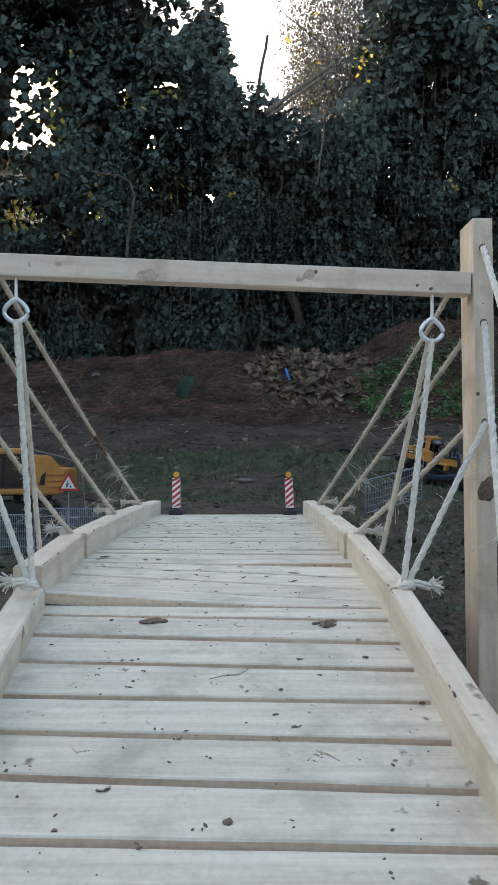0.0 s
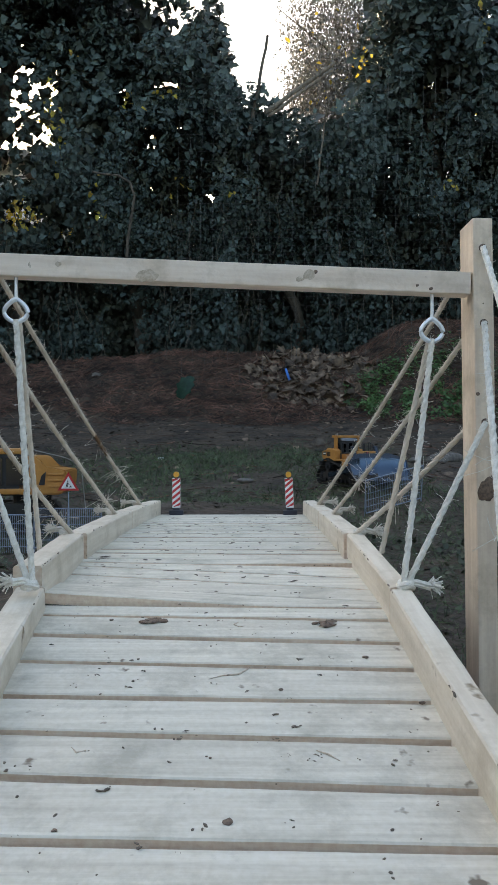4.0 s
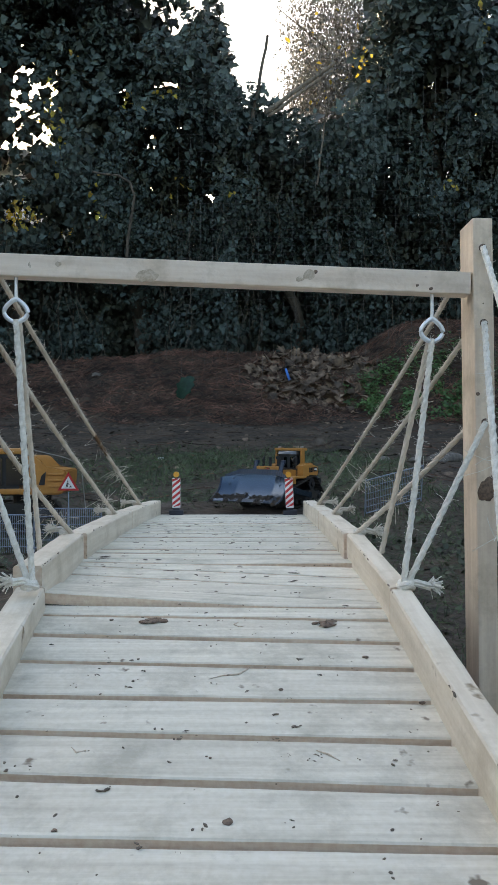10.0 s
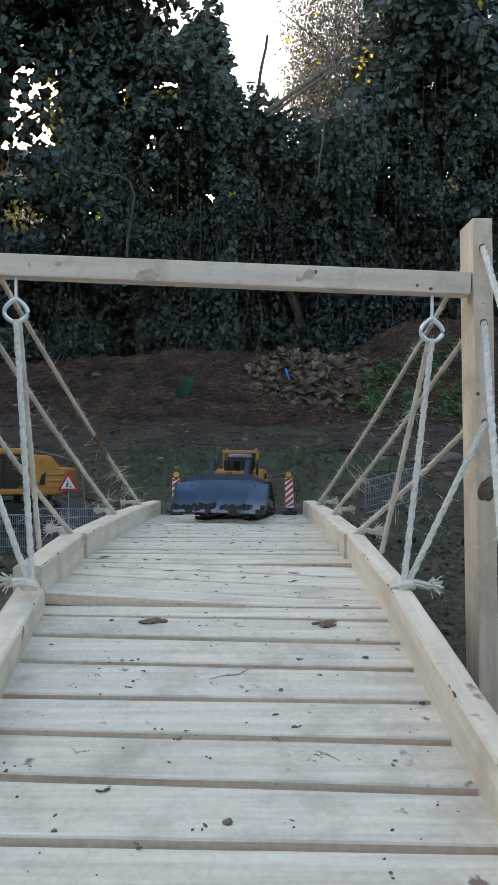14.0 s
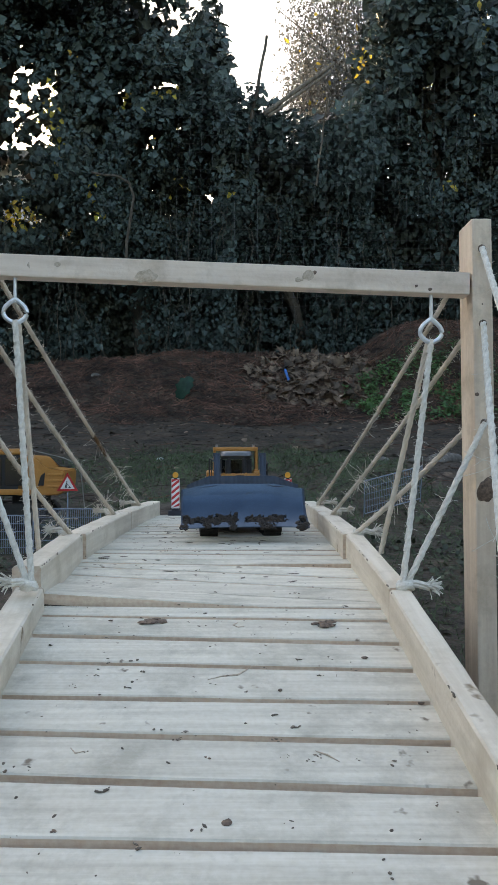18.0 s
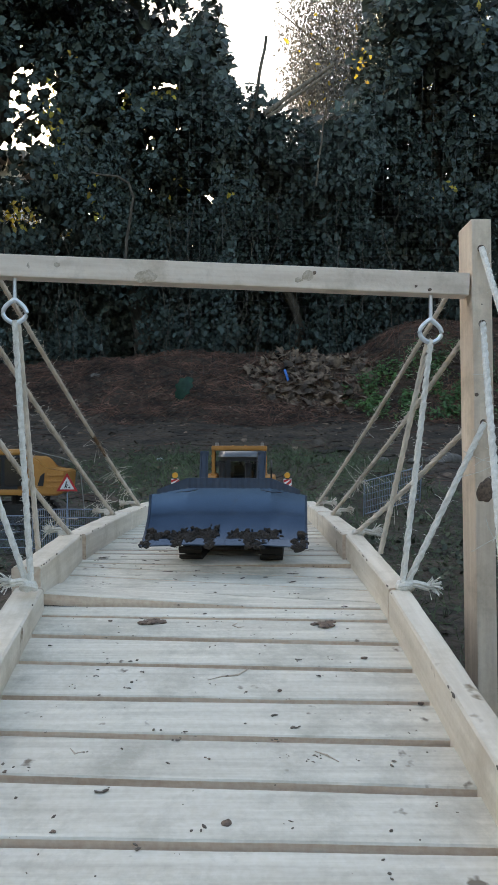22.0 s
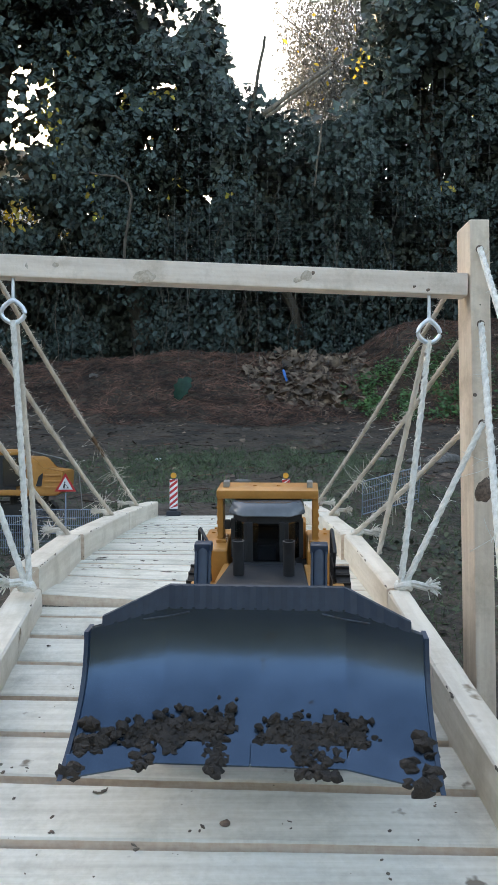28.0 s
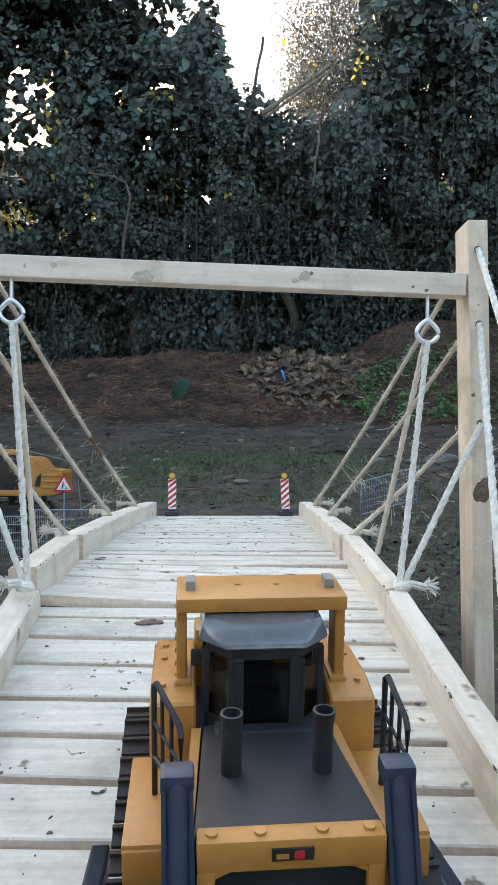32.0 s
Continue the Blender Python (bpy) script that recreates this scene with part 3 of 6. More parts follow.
            tail = Vector((side * rnd.uniform(0.022, 0.034), rnd.uniform(-0.016, 0.0), rnd.uniform(0.004, 0.012)))
            e = c + tail
            hang = [c + Vector((0, 0, 0.005)), c.lerp(e, 0.5) + Vector((0, 0, 0.006)), e]
            for k in range(3):
                o = Vector((0, 0.0024 * math.cos(k * 2.1), 0.0024 * math.sin(k * 2.1)))
                tube(bm, [q + o for q in hang], 0.0034, 6)
            for k in range(90):
                t = e + Vector((side * rnd.uniform(0.002, 0.017), rnd.gauss(0, 0.007), rnd.gauss(0.001, 0.006)))
                tube(bm, [e - tail * 0.25, e.lerp(t, 0.5) + Vector((0, rnd.gauss(0, 0.002), 0.002)), t], 0.0007, 3)
            part("rope_knot", bm, mat, br, "frayed rope knot", smooth=True)
    return br


build_bridge()


# ---- leaves, grass and litter ----
def leaf_cloud(name, mat, places, normals, sizes, shape, seed, kind="", label="", category="", parent=None, fold=0.25, hang=-1.0):
    """Many small folded leaves in one mesh. shape: outline of (x, y) pairs from the stalk round to the stalk."""
    rng = np.random.default_rng(seed)
    n, k = len(places), len(shape)
    out = np.array(shape, dtype=float)
    z = np.abs(out[:, 0]) * fold
    base = np.concatenate([out, z[:, None]], 1)
    base = np.concatenate([[[0, 0.42, 0.0]], base])
    nr = normals / np.maximum(1e-6, np.linalg.norm(normals, axis=1))[:, None]
    ref = rng.normal(size=(n, 3)) * 0.55 + np.array([0, 0, hang])
    t = ref - nr * np.sum(ref * nr, axis=1)[:, None]
    t /= np.maximum(1e-6, np.linalg.norm(t, axis=1))[:, None]
    s = np.cross(t, nr)
    v = places[:, None, :] + sizes[:, None, None] * (base[None, :, 0:1] * s[:, None] + base[None, :, 1:2] * t[:, None] + base[None, :, 2:3] * nr[:, None])
    v = v.reshape(-1, 3)
    tri = np.array([[0, 1 + i, 1 + (i + 1) % k] for i in range(k)])
    f = (np.arange(n)[:, None, None] * (k + 1) + tri[None]).reshape(-1, 3)
    me = bpy.data.meshes.new(name)
    me.vertices.add(len(v))
    me.vertices.foreach_set("co", v.astype(np.float32).ravel())
    me.loops.add(f.size)
    me.loops.foreach_set("vertex_index", f.astype(np.int32).ravel())
    me.polygons.add(len(f))
    me.polygons.foreach_set("loop_start", np.arange(0, f.size, 3, dtype=np.int32))
    me.update(calc_edges=True)
    me.materials.append(mat)
    ob = new(name, me)
    ob.parent = parent
    if label:
        tagged(ob, label, category, kind=kind)
    return ob


IVY = [(0.0, 0.0), (-0.42, 0.05), (-0.30, 0.38), (-0.34, 0.62), (0, 1.0), (0.34, 0.62), (0.30, 0.38), (0.42, 0.05)]
OVAL = [(0, 0), (-0.22, 0.3), (-0.2, 0.65), (0, 1), (0.2, 0.65), (0.22, 0.3)]
BLADE = [(-0.04, 0), (-0.035, 0.5), (0, 1.0), (0.035, 0.5), (0.04, 0)]
ROUND = [(0, 0), (-0.4, 0.12), (-0.5, 0.5), (-0.22, 0.72), (-0.1, 1), (0.25, 0.85), (0.5, 0.55), (0.42, 0.15)]

LOBED = [(0, 0), (-0.25, 0.08), (-0.52, 0.02), (-0.40, 0.30), (-0.58, 0.52), (-0.26, 0.58), (-0.12, 1), (0.16, 0.72), (0.34, 0.86), (0.36, 0.5), (0.60, 0.30), (0.30, 0.18)]

HEDGE_Y = 6.5


def lumps(x, z, k):
    """Depth of the leaf wall: bulges of hanging ivy."""
    return np.array([0.50 * noise.noise(Vector((a * 1.1, b * 0.8, k))) + 0.24 * noise.noise(Vector((a * 3.1, b * 2.3, k + 4))) for a, b in zip(x, z)])


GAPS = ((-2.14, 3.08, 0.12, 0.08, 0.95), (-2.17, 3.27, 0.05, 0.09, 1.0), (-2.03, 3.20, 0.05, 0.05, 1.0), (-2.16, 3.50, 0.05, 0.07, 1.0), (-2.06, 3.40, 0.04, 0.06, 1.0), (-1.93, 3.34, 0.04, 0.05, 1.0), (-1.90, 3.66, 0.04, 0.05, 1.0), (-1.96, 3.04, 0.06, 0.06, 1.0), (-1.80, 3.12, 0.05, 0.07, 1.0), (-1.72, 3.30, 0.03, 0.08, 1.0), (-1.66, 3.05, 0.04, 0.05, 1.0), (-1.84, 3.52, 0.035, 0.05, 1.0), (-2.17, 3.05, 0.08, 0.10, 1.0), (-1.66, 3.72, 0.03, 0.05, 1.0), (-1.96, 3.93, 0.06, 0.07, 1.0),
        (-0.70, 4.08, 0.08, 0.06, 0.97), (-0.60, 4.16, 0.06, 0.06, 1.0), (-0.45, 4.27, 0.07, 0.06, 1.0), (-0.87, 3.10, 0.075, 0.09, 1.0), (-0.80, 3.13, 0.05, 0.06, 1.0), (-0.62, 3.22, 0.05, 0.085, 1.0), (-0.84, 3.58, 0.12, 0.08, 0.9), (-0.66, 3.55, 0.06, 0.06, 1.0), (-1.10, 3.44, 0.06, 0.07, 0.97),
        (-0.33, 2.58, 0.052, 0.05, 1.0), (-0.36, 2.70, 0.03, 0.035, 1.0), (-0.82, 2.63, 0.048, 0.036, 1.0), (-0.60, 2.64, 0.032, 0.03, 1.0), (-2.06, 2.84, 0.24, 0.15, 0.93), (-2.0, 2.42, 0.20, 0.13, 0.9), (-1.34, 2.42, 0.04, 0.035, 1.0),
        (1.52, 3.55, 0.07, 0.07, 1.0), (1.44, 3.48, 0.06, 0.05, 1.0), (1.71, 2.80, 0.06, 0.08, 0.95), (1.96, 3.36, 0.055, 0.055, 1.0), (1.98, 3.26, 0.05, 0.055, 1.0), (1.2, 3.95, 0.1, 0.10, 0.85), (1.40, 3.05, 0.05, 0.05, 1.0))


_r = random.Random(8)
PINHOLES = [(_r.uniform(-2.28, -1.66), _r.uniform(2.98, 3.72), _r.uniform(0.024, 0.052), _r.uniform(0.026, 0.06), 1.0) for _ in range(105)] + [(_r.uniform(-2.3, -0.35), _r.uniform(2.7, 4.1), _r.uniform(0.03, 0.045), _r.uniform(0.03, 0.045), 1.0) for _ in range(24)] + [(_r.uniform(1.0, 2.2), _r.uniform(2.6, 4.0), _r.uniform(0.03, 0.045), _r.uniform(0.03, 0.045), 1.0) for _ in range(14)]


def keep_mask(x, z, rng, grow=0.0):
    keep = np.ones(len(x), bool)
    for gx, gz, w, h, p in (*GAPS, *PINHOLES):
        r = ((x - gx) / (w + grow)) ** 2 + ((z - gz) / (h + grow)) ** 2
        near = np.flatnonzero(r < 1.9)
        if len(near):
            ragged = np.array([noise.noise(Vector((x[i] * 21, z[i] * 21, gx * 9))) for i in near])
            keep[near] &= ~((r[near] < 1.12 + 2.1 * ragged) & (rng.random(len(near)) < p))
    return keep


def ivy_wall(name, label, category, x0, x1, top, seed, count, depth=(0.0, 1.0), trunks=()):
    """One ivy-grown tree or hedge length: a trunk or two, hanging stems and two skins of leaves."""
    rng = np.random.default_rng(seed)
    rnd = random.Random(seed)
    ob = thing(name, pose((x0 + x1) / 2, HEDGE_Y + 0.5, ground_z((x0 + x1) / 2, HEDGE_Y + 0.5)), label, category)
    inv = ob.matrix_basis.inverted()

    def skin(pname, mat, n, back, size, thin, full=0.62):
        x = rng.uniform(x0, x1, n)
        zt = np.array([top(a) for a in x])
        z0 = np.array([ground_z(a, HEDGE_Y) - 0.1 for a in x])
        u = rng.random(n)
        z = z0 + (zt - z0) * u
        # broken outline at the top and sides
        edge = np.array([0.22 * noise.noise(Vector((a * 2.6, b * 2.6, seed))) + 0.10 * noise.noise(Vector((a * 8, b * 8, seed))) for a, b in zip(x, z)])
        high = np.clip((z - 2.8) / 1.1, 0, 1)
        y = HEDGE_Y + lumps(x, z, seed) + back + rng.uniform(*depth, n) * (0.35 if not back else 0.8)
        # the foot of the hedge leans in over the bank, the top hangs a little forward
        y += 0.60 * np.clip((2.4 - z) / 1.1, 0, 1) - 0.10 * np.clip((z - 2.7) / 1.6, 0, 1)
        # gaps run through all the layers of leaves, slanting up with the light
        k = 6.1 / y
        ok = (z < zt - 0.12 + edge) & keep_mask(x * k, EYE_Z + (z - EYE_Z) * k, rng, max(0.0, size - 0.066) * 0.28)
        clump = np.array([noise.noise(Vector((p, q, seed + 7.0))) + 0.5 * noise.noise(Vector((p * 2.7, q * 2.7, seed + 2.0))) for p, q in zip(x * 1.9, z * 1.9)])
        # a hollow under the overhang in the middle, where only bare stems hang
        hollow = np.clip(1.2 - np.hypot((x - 0.10) / 0.75, (z - 1.42) / 0.36), 0, 1)
        ok &= rng.random(n) < (full + thin * clump) * (1 - 0.92 * hollow * (back < 0.6))
        x, y, z, high = x[ok], y[ok], z[ok], high[ok]
        nr = np.stack([rng.normal(0, 0.7, len(x)), rng.normal(-0.7, 0.5, len(x)) - 0.3 * high, rng.normal(0.25, 0.6, len(x)) + 0.45 * high], 1)
        p = np.stack([x, y, z], 1)
        s = np.clip(rng.lognormal(-0.30, 0.38, len(x)), 0.28, 1.6) * size * (0.85 + 0.5 * high)
        loc = np.array([inv.translation])
        leaf_cloud(pname, mat, p + loc, nr, s, IVY, seed + 3, parent=ob)
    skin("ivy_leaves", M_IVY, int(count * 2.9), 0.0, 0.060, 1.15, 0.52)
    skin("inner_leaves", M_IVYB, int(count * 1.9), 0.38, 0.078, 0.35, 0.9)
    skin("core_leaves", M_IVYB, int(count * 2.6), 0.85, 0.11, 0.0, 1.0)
    n = int(count * 0.8)
    x, z = rng.uniform(x0, x1, n), rng.uniform(1.0, 2.3, n)
    p = np.stack([x, HEDGE_Y + 1.35 + rng.uniform(0, 0.4, n), z], 1) + np.array([inv.translation])
    leaf_cloud("foot_leaves", M_IVYB, p, np.stack([rng.normal(0, 0.5, n), rng.normal(-1, 0.4, n), rng.normal(0, 0.5, n)], 1), rng.uniform(0.10, 0.18, n), IVY, seed + 9, parent=ob)
    for k, (tx, tz, r) in enumerate(trunks):
        bm = bmesh.new()
        g = ground_z(tx, HEDGE_Y + 0.5)
        pts = [inv @ Vector((tx + 0.12 * math.sin(i * 0.9 + k), HEDGE_Y + 1.05 - 0.5 * i / 9 + 0.1 * math.cos(i * 0.7), g - 0.1 + (tz - g) * i / 9)) for i in range(10)]
        tube(bm, pts, lambda f: r * (1 - 0.6 * f), 9)
        for j in range(7):
            i = rnd.randrange(3, 9)
            q = pts[i]
            d = Vector((rnd.uniform(-0.8, 0.8), rnd.uniform(-0.4, 0.3), rnd.uniform(0.2, 0.9)))
            tube(bm, [q, q + d * 0.35 + Vector((0, 0, 0.05)), q + d * 0.8], lambda f: r * 0.35 * (1 - 0.7 * f), 6)
        part("trunk", bm, M_BARK, ob, smooth=True)
    for k in range(int((x1 - x0) * 18) if abs(x0 + x1) < 8 else 0):
        bm = bmesh.new()
        x = rnd.uniform(x0, x1)
        zt = min(top(x) - 0.2, rnd.uniform(1.7, 2.9) if k % 5 < 3 else rnd.uniform(1.45, 1.9))
        ln = rnd.uniform(0.3, 1.1)
        y = HEDGE_Y + rnd.uniform(-0.26, 0.2)
        slant = rnd.gauss(0, 0.12)
        pts = [inv @ Vector((x + slant * i / 6 + 0.03 * math.sin(i * 1.3 + x * 9), y + 0.03 * math.cos(i + x * 5), zt - ln * i / 6)) for i in range(7)]
        tube(bm, pts, rnd.uniform(0.0009, 0.0024), 4)
        part("hanging_stem", bm, M_STEM, ob)
    return ob


def build_hedge():
    left_tree = ivy_wall("ivy_tree", "tall tree smothered in dark glossy ivy", "tree", -3.4, -0.12,
             lambda x: 5.3 + 0.3 * math.sin(x * 2.1) if x < -0.32 else 5.3 - (x + 0.32) * 8, 11, 15000, trunks=((-2.6, 4.6, 0.14), (-1.2, 5.0, 0.16)))
    ivy_wall("ivy_hedge", "low ivy hedge grown through a wire fence", "hedge", -0.32, 1.15,
             lambda x: piecewise(x, [(-0.4, 4.15), (-0.15, 3.85), (0.05, 3.80), (0.25, 3.68), (0.4, 3.62), (0.9, 3.74), (1.2, 4.0)]), 23, 7000, trunks=((0.45, 3.2, 0.06),))
    right_tree = ivy_wall("ivy_tree", "tall leaning tree covered in dark ivy", "tree", 0.98, 3.4,
             lambda x: 5.3 + 0.3 * math.sin(x * 1.7) if x > 1.35 else 3.6 + (x - 0.98) * 4.6, 37, 11500, trunks=((2.0, 5.0, 0.15),))
    # withered yellow leaves among the ivy; their bright colour also stands in for sunlit foliage
    rng = np.random.default_rng(91)
    spots = ((-1.41, 2.70, 0.05, 0.07, 7), (-1.39, 2.47, 0.06, 0.03, 5), (-0.62, 2.73, 0.05, 0.04, 5), (-2.05, 2.47, 0.10, 0.07, 26), (-1.78, 3.36, 0.04, 0.16, 24), (-1.72, 3.10, 0.05, 0.10, 12), (-1.10, 3.46, 0.04, 0.05, 8),
             (-0.75, 3.58, 0.10, 0.04, 8), (-0.16, 2.66, 0.02, 0.02, 2), (-1.62, 3.95, 0.03, 0.04, 3), (1.02, 3.85, 0.07, 0.10, 16), (2.12, 4.15, 0.05, 0.12, 12), (1.75, 2.72, 0.08, 0.05, 6))
    for tree, far in ((left_tree, lambda x: x < 0), (right_tree, lambda x: x > 0)):
        p = np.concatenate([rng.normal(size=(n, 3)) * np.array([sx, 0.05, sz]) + np.array([x, 6.28, z]) for x, z, sx, sz, n in spots if far(x)])
        n = len(p)
        leaf_cloud("withered_leaves", M_YELLOW, p - np.array(tree.matrix_basis.translation), np.stack([rng.normal(0, 0.6, n), rng.normal(-0.8, 0.4, n), rng.normal(0.3, 0.5, n)], 1), rng.uniform(0.025, 0.06, n), IVY, 15, parent=tree)
        tagged(tree.children[-1], "scattered yellow and orange leaves", kind="stuff")
    # the hedge runs on past both sides of the view: unseen lengths added against low sun
    for x0, x1, s in ((-9.0, -3.3, 51), (3.3, 9.0, 59)):
        ivy_wall("ivy_hedge", "tall dark ivy hedge added out of view", "hedge", x0, x1, lambda x: 4.9 + 0.4 * math.sin(x * 1.3), s, 12000, trunks=((x0 + 2, 4.2, 0.12),))

    # dusty tree behind, seen in the notch
    rng = np.random.default_rng(77)
    tree = thing("olive_tree", pose(1.2, 9.2, ground_z(1.2, 9.2)), "pale dusty olive tree behind the hedge", "tree")
    g = tree.matrix_basis.translation.copy()
    n = 62000
    c = rng.normal(size=(40, 3)) * np.array([0.6, 0.4, 0.75]) + np.array([1.45, 9.2, 5.1])
    w = rng.integers(0, 40, n)
    p = c[w] + rng.normal(size=(n, 3)) * 0.24
    ok = (p[:, 0] > 0.55 + 0.10 * rng.normal(size=n) - 0.15 * (p[:, 2] - 5.0))
    p = p[ok]
    leaf_cloud("crown", M_PALELEAF, p - np.array(g), rng.normal(size=(len(p), 3)), rng.uniform(0.025, 0.055, len(p)), OVAL, 5, parent=tree)
    bm = bmesh.new()
    tube(bm, [(0, 0, -0.1), (0.05, 0, 1.2), (0.15, 0, 2.2), (0.25, 0.05, 3.2), (0.3, 0, 4.3)], lambda f: 0.12 * (1 - 0.75 * f), 9)
    rnd = random.Random(4)
    for i in range(22):
        a = Vector((0.1 + rnd.uniform(-0.1, 0.2), 0, rnd.uniform(1.6, 3.9)))
        d = Vector((rnd.uniform(-1.1, 1.0), rnd.uniform(-0.5, 0.5), rnd.uniform(0.1, 0.9)))
        tube(bm, [a, a + d * 0.4 + Vector((0, 0, 0.08)), a + d * rnd.uniform(0.7, 1.1)], lambda f: 0.022 * (1 - 0.8 * f), 5)
    part("trunk", bm, M_BARK, tree, smooth=True)

    # dead poles leaning in the notch
    for name, a, b, r in (("dead_branch", (0.14, 5.98, 3.24), (0.76, 6.10, 3.74), 0.022), ("dead_branch", (0.17, 6.0, 3.22), (0.72, 6.05, 3.64), 0.015), ("dead_branch", (0.0, 6.35, 3.2), (0.172, 6.40, 4.15), 0.020),
                          ("dead_branch", (0.62, 6.35, 2.75), (0.72, 6.3, 3.55), 0.010)):
        a, b = Vector(a), Vector(b)
        bm = bmesh.new()
        k = (b - a) / 8
        tube(bm, [k * i + Vector((0.005 * math.sin(i * 2), 0, 0.005 * math.cos(i * 1.7))) for i in range(9)], lambda f: r * (1 - 0.35 * f), 7)
        ob = part(name, bm, M_STEM, None, smooth=True, m=Matrix.Translation(a))
        tagged(ob, "bare dead branch caught in the ivy", "branch", "branches in the hedge")
    # a bent bare stem on the ivy tree
    bm = bmesh.new()
    pts = [(-1.43, 6.12, 2.84), (-1.33, 6.10, 2.81), (-1.2, 6.10, 2.80), (-1.1, 6.1, 2.74), (-1.06, 6.1, 2.62), (-1.09, 6.12, 2.45), (-1.13, 6.15, 2.25), (-1.15, 6.2, 1.95)]
    o = Vector(pts[0])
    tube(bm, [Vector(q) - o for q in pts], lambda f: 0.009 + 0.005 * f, 7)
    o += Vector((0.075, -0.12, -0.10))
    tagged(part("bent_stem", bm, M_BARK, None, smooth=True, m=Matrix.Translation(o)), "bare curved ivy stem", "branch", "branches in the hedge")

    # yellow sunlit leaves and the neighbour's house behind the hedge
    for name, cx, cz, sx, sz, n, s in (("yellow_bush", -2.80, 2.95, 0.34, 0.20, 1100, 3), ("yellow_bush", -2.1, 4.0, 0.18, 0.35, 300, 4), ("yellow_bush", -1.2, 4.0, 0.4, 0.25, 220, 6), ("yellow_bush", 2.3, 4.9, 0.7, 0.5, 700, 5)):
        ob = thing(name, pose(cx, 8.6, ground_z(cx, 8.6)), "bush with sunlit yellow green leaves", "bush")
        g = np.array(ob.matrix_basis.translation)
        p = rng.normal(size=(n, 3)) * np.array([sx, 0.3, sz]) + np.array([cx, 8.6, cz])
        leaf_cloud("leaves", M_YELLOW, p - g, rng.normal(size=(n, 3)), rng.uniform(0.05, 0.1, n), OVAL, s, parent=ob)
        bm = bmesh.new()
        h = cz - g[2]
        for i in range(6):
            a = i * 1.05
            tube(bm, [(0, 0, -0.05), (0.2 * sx * math.cos(a), 0.1 * math.sin(a), h * 0.6), (sx * math.cos(a), 0.3 * math.sin(a), h * 1.1)], lambda f: 0.02 * (1 - 0.7 * f), 5)
        part("stems", bm, M_BARK, ob)
    house = thing("house", pose(-6.2, 13.0, ground_z(-6.2, 13.0)), "cream rendered house with a clay tiled roof", "house")
    bm = bmesh.new()
    box(bm, (0, 0, 1.5), (5.0, 4.0, 3.9))
    part("wall", bm, M_PLASTER, house)
    bm = bmesh.new()
    prism(bm, [(-2.4, 3.4), (0, 3.75), (2.4, 3.4), (2.4, 3.52), (0, 3.87), (-2.4, 3.52)], "x", -2.8, 2.8)
    part("roof", bm, M_TILE, house)
    shed = thing("shed", pose(1.0, 9.9, ground_z(1.0, 9.9)), "low brown tiled shed roof behind the hedge", "shed")
    bm = bmesh.new()
    box(bm, (0, 0, 1.1), (1.4, 1.0, 2.2))
    part("wall", bm, M_PLASTER, shed)
    bm = bmesh.new()
    prism(bm, [(-0.6, 2.25), (0.6, 2.95), (0.6, 3.03), (-0.6, 2.33)], "x", -0.8, 0.8)
    part("roof", bm, M_TILE, shed)

    # old wire mesh across the hedge
    fence = thing("wire_fence", pose(1.0, 6.2, ground_z(1.0, 6.2)), "rusty sagging wire mesh fence in ivy", "fence")
    inv = fence.matrix_basis.inverted()

    def sag(x, z):
        return 6.03 + 0.05 * math.sin(x * 2.2) + 0.03 * math.sin(z * 3 + x)
    for i in range(25):
        bm = bmesh.new()
        z = 1.55 + 0.075 * i
        tube(bm, [inv @ Vector((x, sag(x, z), z + 0.035 * math.sin(x * 1.9 + i * 0.15) + 0.03 * x)) for x in (-0.6 + 0.16 * j for j in range(21))], 0.0011, 3)
        part("line_wire", bm, M_WIRE, fence)
    for j in range(33):
        bm = bmesh.new()
        x = -0.6 + 0.1 * j
        tube(bm, [inv @ Vector((x + 0.02 * math.sin(z * 2), sag(x, z), z + 0.03 * x)) for z in (0.8 + 0.28 * i for i in range(11))], 0.0007, 3)
        part("upright_wire", bm, M_WIRE, fence)


def build_unseen_hedge():
    """A plain dense hedge, added unseen behind the camera and at its sides: closes the yard, darkens the blade's
    reflections.
    """
    bm = bmesh.new()
    path = [(-9.5, 7.0), (-10.5, 3.0), (-10.0, -3.0), (-7.0, -7.0), (0.0, -8.0), (7.0, -7.0), (10.0, -3.0), (10.5, 3.0), (9.5, 7.0)]
    pts = []
    for (x0, y0), (x1, y1) in zip(path, path[1:]):
        pts += [(x0 + (x1 - x0) * i / 24, y0 + (y1 - y0) * i / 24) for i in range(24)]
    pts.append(path[-1])
    rows = []
    for x, y in pts:
        h = 4.0 + 0.7 * noise.noise(Vector((x * 0.5, y * 0.5, 3)))
        g = ground_z(x, y) - 0.3
        rows.append([bm.verts.new((x * (1 + 0.03 * noise.noise(Vector((x * 2, y * 2, j)))), y * (1 + 0.03 * noise.noise(Vector((x * 2, y * 2, j + 9)))), g + h * j / 14)) for j in range(15)])
    for r0, r1 in zip(rows, rows[1:]):
        for j in range(14):
            bm.faces.new((r0[j], r1[j], r1[j + 1], r0[j + 1]))
    tagged(part("backdrop", bm, M_IVYB, None, smooth=True), "unseen plain dark hedge added round the yard", "hedge", kind="structure")


build_hedge()
build_unseen_hedge()


